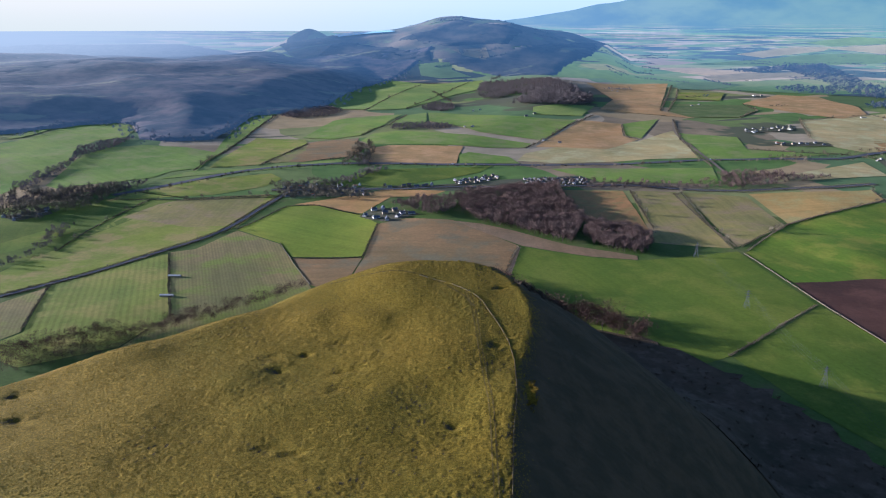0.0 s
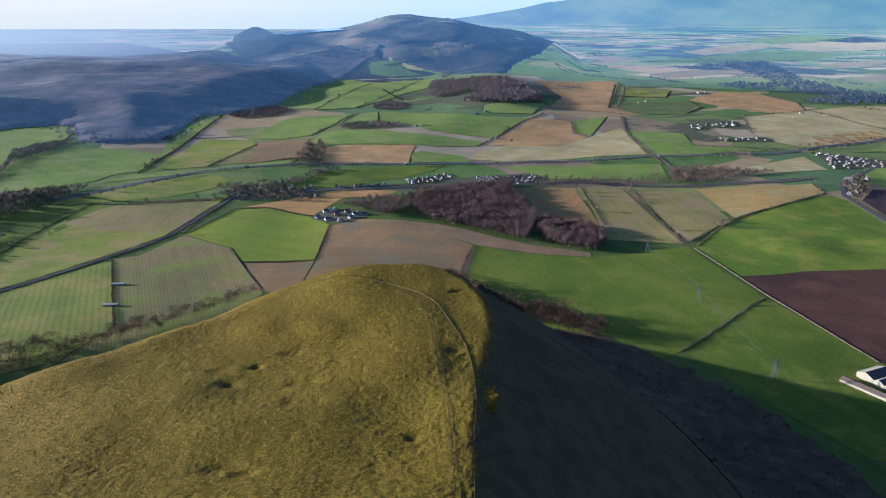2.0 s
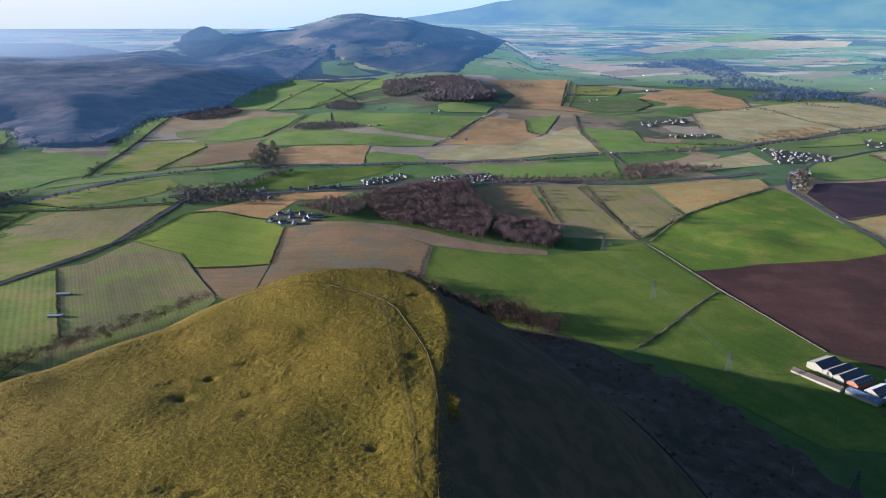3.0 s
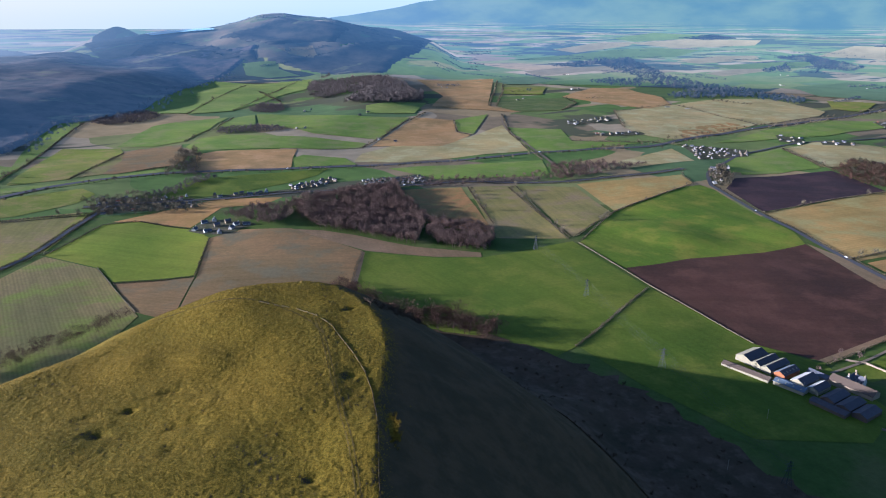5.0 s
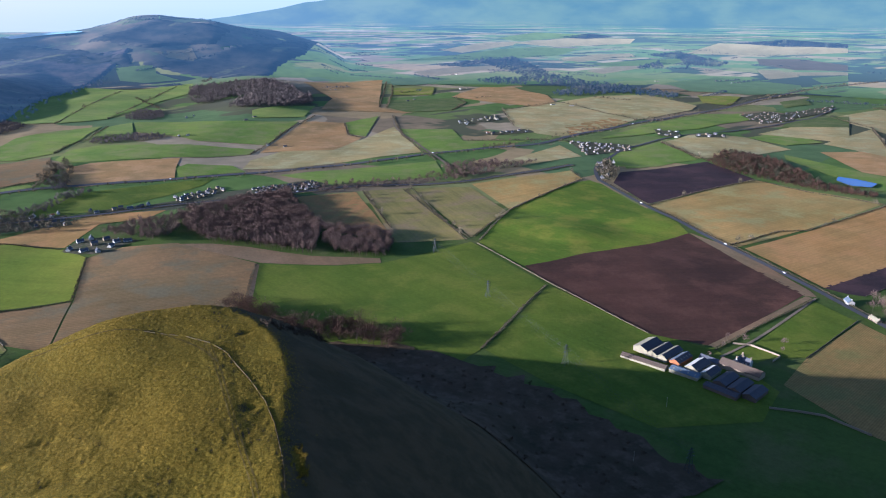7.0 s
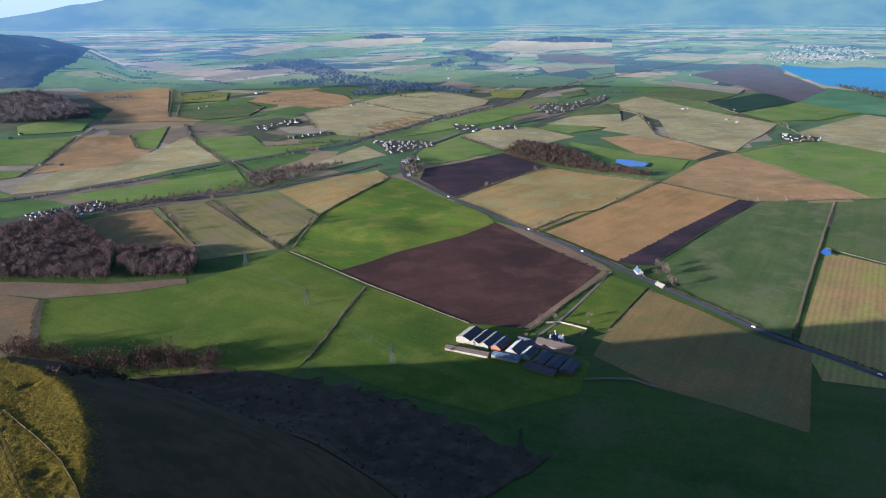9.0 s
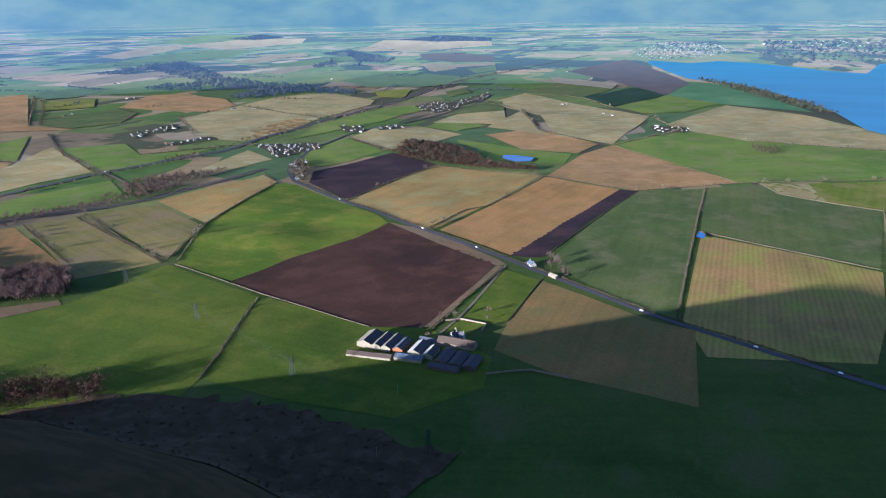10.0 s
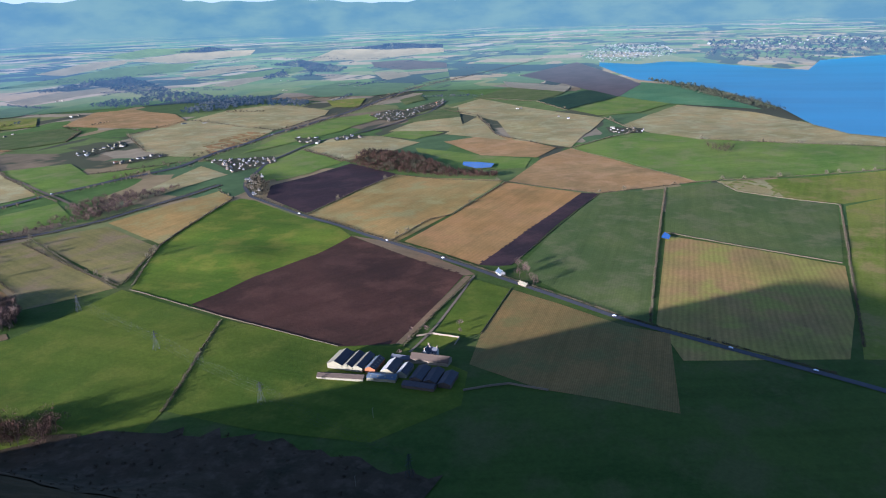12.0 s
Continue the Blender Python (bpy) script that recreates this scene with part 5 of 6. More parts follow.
ROAD_LINE = [(802, 1179), (778, 1028), (748, 851), (735, 753), (714, 601), (696, 499), (684, 442), (668, 358), (664, 322), (662, 277), (658, 220), (653, 158)]
LANE_LINE = [(-500, 734), (-441, 808), (-374, 908), (-328, 988), (-311, 1081), (-282, 1241)]
RAIL_LINE = [(-316, 1253), (-89, 1265), (16, 1290), (229, 1293), (340, 1305), (481, 1268), (549, 1262), (698, 1291), (829, 1318)]
MOTOR_LINE = [(-583, 1202), (-390, 1422), (-225, 1486), (-6, 1483), (262, 1493), (483, 1520), (596, 1560), (723, 1570), (907, 1583), (1106, 1692), (1325, 1779), (1739, 1925), (2675, 2354), (3318, 2519)]
hedge(*beside(ROAD_LINE, 6.5))
hedge(*beside(LANE_LINE, 5.5))
hedge(*beside(LANE_LINE, -5.5))
hedge(*beside(RAIL_LINE, -8))
hedge(*beside(RAIL_LINE, 8))
stuff("woodland", WOOD_PROTO, grounded([(x + float(RNG.normal(0, 3)), y + float(RNG.normal(0, 3))) for x, y in along(beside(MOTOR_LINE, -22), 9) if RNG.random() < 0.7], 6.5, 0.45), HEDGE, "scrub beside the main road", "woodland")
stuff("woodland", WOOD_PROTO, grounded([(x + float(RNG.normal(0, 3)), y + float(RNG.normal(0, 3))) for x, y in along(beside(MOTOR_LINE[7:], 22), 10) if RNG.random() < 0.6], 7, 0.45), HEDGE, "scrub beside the main road", "woodland")
loose = []
for _ in range(240):
    a, d = math.radians(-7 + 92 * float(RNG.random())), 2500 + 5500 * float(RNG.random()) ** 0.8
    x, y = EYE_X + d * math.sin(a), EYE_Y + d * math.cos(a)
    if 1900 < x and y < 0.62 * x:
        continue
    turn, n = (0.4 + (1.57 if RNG.random() < 0.5 else 0) + float(RNG.normal(0, 0.15))), int(8 + RNG.random() * 30)
    for k in range(n):
        loose.append((x + math.cos(turn) * k * 10 + float(RNG.normal(0, 3)), y + math.sin(turn) * k * 10 + float(RNG.normal(0, 4))))
near_loose = [q for q in loose if math.hypot(q[0] - EYE_X, q[1] - EYE_Y) < 3000]
far_loose = [q for q in loose if math.hypot(q[0] - EYE_X, q[1] - EYE_Y) >= 3000]
stuff("hedgerow_trees", FAR_PROTO, grounded(near_loose, 6.5, 0.45), HEDGE, "hedgerow trees over the plain", "trees")
stuff("hedgerow_trees", FAR_PROTO, grounded(far_loose, 7.5, 0.45), FAR_WOOD, "far hedgerow trees over the plain", "trees")

# bushes at the foot of the shaded slope
FOOT = [(58, 792), (66, 770), (76, 748), (93, 708), (116, 692), (140, 680), (165, 668), (185, 648), (200, 630)]
for x, y in along(FOOT, 5.0):
    for _ in range(5):
        bx, by = x + 3 + float(RNG.normal(0, 7)), y + 5 + float(RNG.normal(0, 9))
        z = max(land1(bx, by), float(hill_height(bx, by)) + land1(bx, by))
        kind = BUSHY if RNG.random() < 0.3 else RUSSET
        tree(kind, bx, by, z, 1.2 + 0.8 * float(RNG.random()), "brown bush at the foot of the steep slope", "bush", "bush", "bushes under the slope")

# ---- houses ----
def box(bm, x0, y0, z0, x1, y1, z1):
    v = [bm.verts.new(p) for p in ((x0, y0, z0), (x1, y0, z0), (x1, y1, z0), (x0, y1, z0), (x0, y0, z1), (x1, y0, z1), (x1, y1, z1), (x0, y1, z1))]
    for f in ((3, 2, 1, 0), (4, 5, 6, 7), (0, 1, 5, 4), (1, 2, 6, 5), (2, 3, 7, 6), (3, 0, 4, 7)):
        bm.faces.new([v[i] for i in f])


def gabled(bm, length, width, eaves, ridge, floor=-0.6):
    """Walls with two gables; the ridge runs along x."""
    a, b = length / 2, width / 2
    v = [bm.verts.new(p) for p in ((-a, -b, floor), (a, -b, floor), (a, b, floor), (-a, b, floor), (-a, -b, eaves), (a, -b, eaves), (a, b, eaves), (-a, b, eaves), (-a, 0, ridge), (a, 0, ridge))]
    for f in ((0, 1, 5, 4), (2, 3, 7, 6), (1, 2, 6, 9, 5), (3, 0, 4, 8, 7), (4, 5, 9, 8), (6, 7, 8, 9)):
        bm.faces.new([v[i] for i in f])


def slope(bm, length, width, eaves, ridge, side, over=0.4, thick=0.18):
    """One roof slope as a slab with an overhang."""
    a, b = length / 2 + over, width / 2
    drop = (ridge - eaves) / b
    z_e, z_r = eaves - drop * over + 0.05, ridge + 0.05
    y_e = side * (b + over)
    low = [(-a, y_e, z_e), (a, y_e, z_e), (a, 0, z_r), (-a, 0, z_r)]
    v = [bm.verts.new(p) for p in low] + [bm.verts.new((x, y, z + thick)) for x, y, z in low]
    for f in ((3, 2, 1, 0), (4, 5, 6, 7), (0, 1, 5, 4), (1, 2, 6, 5), (2, 3, 7, 6), (3, 0, 4, 7)):
        bm.faces.new([v[i] for i in f])


def empty(name, label, category, group=""):
    e = new(name)
    e.empty_display_size = 0.5
    return tagged(e, label, category, group)


def window_row(parent, length, y, z, count, face, w=1.1, h=1.3):
    for k in range(count):
        x = -length / 2 + length * (k + 0.5) / count
        bm = bmesh.new()
        box(bm, x - w / 2, y - 0.06, z, x + w / 2, y + 0.06, z + h)
        win = part("window", bm, WHITE_WALL, parent)
        bm = bmesh.new()
        box(bm, x - w / 2 + 0.1, y - 0.02 + face * 0.06, z + 0.1, x + w / 2 - 0.1, y + 0.02 + face * 0.06, z + h - 0.1)
        part("pane", bm, GLASS, win)


def house(label, length=11, width=7.5, eaves=3.0, ridge=6.2, wall=WHITE_WALL, roof=SLATE, windows=True, chimneys=2, category="house", name="house"):
    e = empty(name, label, category)
    bm = bmesh.new()
    gabled(bm, length, width, eaves, ridge)
    part("wall", bm, wall, e)
    for s in (-1, 1):
        bm = bmesh.new()
        slope(bm, length, width, eaves, ridge, s)
        part("roof_slope", bm, roof, e)
    for k in range(chimneys):
        x = (length / 2 - 0.6) * (1 if k else -1)
        bm = bmesh.new()
        box(bm, x - 0.45, -0.6, ridge - 0.5, x + 0.45, 0.6, ridge + 1.2)
        box(bm, x - 0.52, -0.68, ridge + 1.2, x + 0.52, 0.68, ridge + 1.38)
        part("chimney", bm, wall, e)
    if windows:
        for s in (-1, 1):
            window_row(e, length, s * (width / 2 + 0.03), 0.9, 3, s)
            bm = bmesh.new()
            box(bm, length * 0.08, s * (width / 2 + 0.02) - 0.06, -0.1, length * 0.08 + 1.0, s * (width / 2 + 0.02) + 0.06, 2.05)
            part("door", bm, BOARDS, e)
    return e


def put(ob, x, y, turn, s=1.0):
    px, py, k = outward(x, y)
    ob.matrix_basis = pose(px, py, land1(px, py) + 0.3, 0, 0, turn) @ Matrix.Diagonal((s * k, s * k, s * k, 1))
    return ob


HOUSE_KINDS = [house("white rendered house with a grey slate roof", 12, 7.5, 3.2, 6.4), house("low white bungalow with a grey roof", 14, 8, 2.6, 5.4, chimneys=1),
               house("stone house with a dark slate roof", 11, 7, 4.6, 7.6, STONE_WALL), house("white house with a red tiled roof", 12, 8, 3.0, 6.4, WHITE_WALL, PANTILE)]
FAR_KINDS = [house("small white house with a slate roof", 12, 8, 3.4, 6.6, windows=False, chimneys=1), house("small pale house with a grey roof", 16, 9, 4.0, 7.0, SHEET_PALE, SLATE, False, 1),
             house("long white farm building with a pale roof", 24, 11, 4.0, 6.8, WHITE_WALL, SHEET_PALE, False, 0, "building", "farm_building")]
USED = set()


def copy_house(kinds, k, x, y, turn, s=1.0, group=""):
    src = kinds[k]
    if src.name in USED:
        ob = copy_thing(src, Matrix.Identity(4))
    else:
        ob = src
        USED.add(src.name)
    put(ob, x, y, turn, s)
    if group:
        ob["group"] = group
    return ob


def cluster(kinds, group, corners, count, turn, s=1.0, weights=None, gap=13.0):
    """Houses scattered over a village plot, none overlapping."""
    if max(corners)[0] < 3000:
        field(GARDEN, *corners)
    done, tries = [], 0
    xs, ys = [c[0] for c in corners], [c[1] for c in corners]
    while len(done) < count and tries < count * 60:
        tries += 1
        x, y = min(xs) + (max(xs) - min(xs)) * float(RNG.random()), min(ys) + (max(ys) - min(ys)) * float(RNG.random())
        if not inside(corners, x, y) or any(math.hypot(x - a, y - b) < gap for a, b in done):
            continue
        done.append((x, y))
        k = int(RNG.choice(len(kinds), p=weights))
        copy_house(kinds, k, x, y, turn + (90 if RNG.random() < 0.3 else 0) + float(RNG.normal(0, 8)), s * (0.85 + 0.3 * float(RNG.random())), group)


field(GARDEN, (-136, 1078), (-112, 1056), (-82, 1044), (-55, 1070), (-36, 1086), (-48, 1104), (-84, 1124), (-108, 1134), (-124, 1112))
for x, y, k, a in ((-114, 1116, 0, 20), (-125, 1081, 0, 70), (-106, 1067, 1, 30), (-88, 1055, 0, 100), (-66, 1089, 0, 40), (-79, 1107, 2, 20), (-51, 1089, 1, 10), (-100, 1124, 0, 95), (-72, 1072, 0, 60), (-94, 1092, 2, 15)):
    copy_house(HOUSE_KINDS, k, x, y, a, 0.78, "houses of the hamlet")
W4 = [0.30, 0.20, 0.44, 0.06]
cluster(HOUSE_KINDS, "houses behind the wood", [(160, 1351), (280, 1361), (273, 1308), (159, 1308)], 46, 10, 0.52, W4, 9)
cluster(HOUSE_KINDS, "houses behind the wood", [(19, 1340), (107, 1393), (107, 1350), (26, 1305)], 22, 30, 0.52, W4, 9)
cluster(HOUSE_KINDS, "village houses by the lane", [(-310, 1310), (-150, 1290), (-130, 1215), (-280, 1205)], 36, 15, 0.55, W4, 10)
cluster(HOUSE_KINDS, "houses along the road", [(-120, 1290), (-20, 1305), (-20, 1280), (-115, 1278)], 8, 5, 0.68, W4, 11.2)
cluster(HOUSE_KINDS, "houses at the crossing", [(983, 1587), (1107, 1497), (1057, 1418), (923, 1404)], 56, 40, 0.52, W4, 9.5)
cluster(HOUSE_KINDS, "houses at the crossing", [(903, 1329), (939, 1318), (823, 1172), (813, 1196)], 7, 60, 0.82, W4, 13.5)
cluster(HOUSE_KINDS, "houses of the north village", [(1785, 1825), (1947, 1844), (1860, 1661), (1701, 1647)], 54, 25, 0.48, W4, 10.5)
cluster(HOUSE_KINDS, "houses of the north village", [(1960, 1814), (2268, 1876), (2115, 1755), (1874, 1700)], 38, 25, 0.48, W4, 12.8)
cluster(FAR_KINDS, "buildings of the white farm", [(1900, 984), (1917, 875), (1830, 846), (1803, 923)], 14, 20, 0.51, [0.5, 0.3, 0.2], 14.2)
cluster(FAR_KINDS, "buildings of the far farm", [(850, 2012), (1030, 2087), (993, 1993), (835, 1934)], 19, 25, 0.61, [0.3, 0.5, 0.2], 16.5)
cluster(HOUSE_KINDS, "houses by the field", [(814, 1771), (978, 1795), (978, 1739), (851, 1745)], 8, 10, 0.68, W4, 12.8)
cluster(FAR_KINDS, "roadside sheds", [(1322, 1673), (1353, 1612), (1294, 1523), (1264, 1580)], 8, 30, 0.61, [0.3, 0.5, 0.2], 18.0)
cluster(HOUSE_KINDS, "houses by the sheds", [(1355, 1544), (1452, 1529), (1400, 1478), (1332, 1508)], 8, 30, 0.68, W4, 12.8)
cluster(HOUSE_KINDS, "houses of the west hamlet", [(-690, 1054), (-646, 1110), (-620, 1072), (-654, 1025)], 9, 30, 0.68, W4, 11.2)
HUT = joined([([(-6, -4, -1), (6, -4, -1), (6, 4, -1), (-6, 4, -1), (-6, -4, 4), (6, -4, 4), (6, 4, 4), (-6, 4, 4), (-6, 0, 7), (6, 0, 7)],
               [(0, 1, 5), (0, 5, 4), (2, 3, 7), (2, 7, 6), (1, 2, 6), (1, 6, 9), (1, 9, 5), (3, 0, 4), (3, 4, 8), (3, 8, 7), (4, 5, 9), (4, 9, 8), (6, 7, 8), (6, 8, 9)])])
TOWN = [(5192, 2817), (7300, 3600), (7300, 3000), (5617, 2182), (4728, 2120), (4577, 2340)]
stuff("town_houses", HUT, [q for q in grounded(spots(TOWN, 44), 0.72, 0.4) if RNG.random() < 0.6], FAR_HOUSES, "pale houses of a far lochside town", "houses")
stuff("town_houses", HUT, [q for q in grounded(spots([(7000, 2600), (8000, 2500), (9300, 1454), (7423, 1020), (6900, 2090)], 150), 1.5, 0.4) if RNG.random() < 0.6], FAR_HOUSES, "pale houses beyond the loch", "houses")
stuff("woodland", FAR_PROTO, grounded(spots([(5400, 1900), (7400, 2600), (9000, 900), (5600, 800), (5000, 1050), (4700, 1500)], 110), 26, 0.4), FAR_WOOD, "woods beyond the loch", "woodland")
stuff("woodland", FAR_PROTO, grounded([q for q in spots(TOWN, 90) if RNG.random() < 0.5], 16, 0.4), FAR_WOOD, "trees between the town houses", "woodland")
for x, y in ((1250, 2900), (700, 3000), (1500, 3600), (2300, 2900), (2700, 3400), (1900, 2700), (900, 2600), (2600, 2700), (1350, 2250), (3300, 3000), (250, 2200), (90, 2350), (-40, 2420), (260, 1790), (60, 1950), (2150, 1420), (2000, 1180), (3400, 2200), (1160, 4200), (2200, 4300)):
    for k in range(2):
        copy_house(FAR_KINDS, int(RNG.integers(3)), x + 30 * k + float(RNG.normal(0, 8)), y + float(RNG.normal(0, 20)), float(RNG.random() * 180), 0.65, "scattered farmsteads")

# two cottages beside the straight road
cottage = put(house("white cottage with a blue-grey roof beside the road", 14, 9, 3.4, 7.0, WHITE_WALL, SHEET_BLUE), 715, 552, 60, 0.85)
cottage_low = put(house("low stone cottage with a pale roof beside the road", 16, 7, 2.8, 5.2, STONE_WALL, SHEET_PALE), 697, 506, 75, 0.85)
tree(BUSHY, 691, 487, land1(691, 487), 1.5, "round green-brown tree beside the cottage")
for x, y in ((722, 528), (730, 522), (738, 530), (745, 545), (706, 497)):
    tree(BARE, x, y, land1(x, y), 0.6 + 0.2 * float(RNG.random()), "bare garden tree behind the cottages", group="garden trees")
for x, y in ((500, 520), (515, 530), (528, 520), (470, 505), (560, 500), (545, 488)):
    tree(BARE, x, y, land1(x, y), 0.34 + 0.14 * float(RNG.random()), "bare garden tree beside the farmhouse", group="trees of the farm")


# ---- the farm ----
FARM_TURN = 20.4           # the ridges run along this heading, degrees from +x


def farm_place(u, v):
    """u metres along the row of sheds, v metres into them from their front."""
    a = radians(FARM_TURN)
    return 411 + 0.349 * u + math.cos(a) * v, 545 - 0.937 * u + math.sin(a) * v


def shed(label, length, width, eaves, ridge, wall, roofs, u, v, turn, bays=0, door=None, lean=0):
    e = empty("farm_shed", label, "shed", "sheds of the farm")
    bm = bmesh.new()
    gabled(bm, length, width, eaves, ridge)
    part("wall", bm, wall, e)
    for s, m in zip((-1, 1), roofs):
        bm = bmesh.new()
        slope(bm, length, width, eaves, ridge, s, 0.3, 0.14)
        sl = part("roof_slope", bm, m, e)
        for k in range(bays):
            x = -length / 2 + length * (k + 0.5) / bays
            yy, zz = s * width * 0.27, eaves + (ridge - eaves) * 0.46 + 0.25
            bm = bmesh.new()
            box(bm, x - 0.5, yy - 1.0, -0.03, x + 0.5, yy + 1.0, 0.03)
            ang = math.atan2(ridge - eaves, width / 2) * -s
            bmesh.ops.rotate(bm, verts=bm.verts[:], cent=(x, yy, 0), matrix=Matrix.Rotation(ang, 3, "X"))
            bmesh.ops.translate(bm, verts=bm.verts[:], vec=(0, 0, zz))
            part("rooflight", bm, SHEET_PALE, sl)
    bm = bmesh.new()
    box(bm, -length / 2 - 0.3, -0.3, ridge + 0.1, length / 2 + 0.3, 0.3, ridge + 0.3)
    part("ridge_cap", bm, roofs[0], e)
    if door:
        bm = bmesh.new()
        box(bm, -length / 2 - 0.12, -width * 0.22, 0.0, -length / 2 + 0.05, width * 0.22, eaves * 0.95)
        part("door", bm, door, e)
    x, y = farm_place(u, v)
    e.matrix_basis = pose(x, y, land1(x, y), 0, 0, turn)
    return e


# roofs pair two colours: light for the sunward slope, shade painted on the other
SHED_LABEL = "gabled farm shed, roof slope away from the sun painted dark"
shed("wide pale farm shed with its sunless roof slope painted dark", 28, 15.5, 5.5, 8.6, SHEET_PALE, (SHEET_SHADED, SHEET_PALE), 8, 14, FARM_TURN)
shed(SHED_LABEL, 30, 10, 5.0, 7.6, SHEET_PALE, (SHEET_SHADED, SHEET_PALE), 21, 15, FARM_TURN)
shed(SHED_LABEL, 30, 10, 5.0, 7.6, SHEET_PALE, (SHEET_SHADED, SHEET_PALE), 31.5, 15, FARM_TURN)
shed("brick-gabled farm shed with a blue-grey roof", 24, 10.5, 4.8, 7.6, BRICK, (SHEET_SHADED, SHEET_BLUE), 44, 13, FARM_TURN, 5)
shed("bright white-roofed farm shed", 24, 13, 5.0, 8.4, SHEET_PALE, (SHEET_SHADED, WHITE_WALL), 62, 11, FARM_TURN)
shed("white-roofed farm shed beside the yard", 20, 10, 4.4, 7.0, SHEET_PALE, (SHEET_SHADED, WHITE_WALL), 76, 9, FARM_TURN)
shed("long low byre with a grey-brown roof and pale wall", 44, 9, 2.6, 4.4, SHEET_PALE, (BOARDS, BOARDS), 22, -15, FARM_TURN - 90 + 8)
shed("low steel-blue roofed shed", 27, 11, 3.6, 5.2, SHEET_PALE, (SHEET_BLUE, SHEET_BLUE), 60, -7, FARM_TURN - 90 + 5, 4)
shed("dark-roofed cattle shed in shade", 26, 12, 3.8, 6.0, BOARDS, (SHEET_SHADED, SHEET_SHADED), 92, 6, FARM_TURN)
shed("dark-roofed cattle shed in shade", 26, 12, 3.8, 6.0, BOARDS, (SHEET_SHADED, SHEET_SHADED), 106, 4, FARM_TURN)
shed("dark-roofed cattle shed in shade", 24, 12, 3.8, 6.0, BOARDS, (SHEET_SHADED, SHEET_SHADED), 120, 2, FARM_TURN)
shed("dark old timber shed in shade", 30, 9, 3.0, 4.6, BOARDS, (SHEET_SHADED, SHEET_SHADED), 98, -14, FARM_TURN - 90)
shed("long stone barn with a pale sandy roof", 38, 13, 4.4, 8.2, STONE_WALL, (BOARDS, BOARDS), 92, 36, FARM_TURN - 90, 0, BOARDS)
shed("old slate-roofed stone stable building", 26, 8, 3.4, 5.6, STONE_WALL, (SLATE, SLATE), 66, 34, FARM_TURN - 90)

farmhouse = empty("farmhouse", "cream stone farmhouse with steep slate gables", "house")
for name_, (dx, dy, ln, wd, turn_) in (("wing", (0, 0, 13, 7.5, 20)), ("wing", (4, -5, 9, 6.5, 110))):
    bm = bmesh.new()
    gabled(bm, ln, wd, 5.2, 9.2)
    wing = part("wing", bm, WHITE_WALL, farmhouse)
    wing.matrix_basis = pose(dx, dy, 0, 0, 0, turn_)
    for s in (-1, 1):
        bm = bmesh.new()
        slope(bm, ln, wd, 5.2, 9.2, s, 0.3, 0.16)
        part("roof_slope", bm, SLATE, wing)
        for k in range(3):
            x = -ln / 2 + ln * (k + 0.5) / 3
            for z in (0.9, 3.4):
                bm = bmesh.new()
                box(bm, x - 0.5, s * (wd / 2 + 0.03) - 0.04, z, x + 0.5, s * (wd / 2 + 0.03) + 0.04, z + 1.4)
                part("window", bm, GLASS, wing)
    for k in (-1, 1):
        bm = bmesh.new()
        box(bm, k * (ln / 2 - 0.6) - 0.5, -0.7, 8.6, k * (ln / 2 - 0.6) + 0.5, 0.7, 11.0)
        part("chimney", bm, STONE_WALL, wing)
farmhouse.matrix_basis = pose(486, 484, land1(486, 484), 0, 0, 0)


def block_wall(points, label):
    verts, faces = [], []
    for (ax, ay), (bx, by) in zip(points, points[1:]):
        L = math.hypot(bx - ax, by - ay)
        nx, ny = -(by - ay) / L * 0.25, (bx - ax) / L * 0.25
        i = len(verts)
        za, zb = land1(ax, ay), land1(bx, by)
        for s in (1, -1):
            verts += [(ax + s * nx, ay + s * ny, za - 0.4), (bx + s * nx, by + s * ny, zb - 0.4), (bx + s * nx, by + s * ny, zb + 1.9), (ax + s * nx, ay + s * ny, za + 1.9)]
        faces += [tuple(i + q for q in f) for f in ((0, 1, 2, 3), (7, 6, 5, 4), (3, 2, 6, 7), (1, 5, 6, 2), (0, 3, 7, 4))]
    return tagged(link("garden_wall", verts, faces, STONE_WALL), label, "wall")


block_wall([(515, 522), (529, 512), (536, 482), (520, 476)], "cream stone garden wall round the farm lawn")
block_wall([(450, 413), (468, 400), (483, 387), (492, 352)], "low pale wall beside the farm road")
field(LUSH, (500, 512), (528, 510), (534, 484), (505, 480))


# ---- pylons and poles ----
def strut(verts, faces, a, b, r):
    a, b = np.array(a, float), np.array(b, float)
    d = (b - a) / (np.linalg.norm(b - a) + 1e-9)
    s = np.cross(d, (0.3, 0.9, 0.31))
    s /= np.linalg.norm(s)
    w = np.cross(d, s)
    i = len(verts)
    for p in (a, b):
        for q in (s, -0.5 * s + 0.87 * w, -0.5 * s - 0.87 * w):
            verts.append(tuple(p + q * r))
    faces += [(i, i + 1, i + 4, i + 3), (i + 1, i + 2, i + 5, i + 4), (i + 2, i, i + 3, i + 5)]


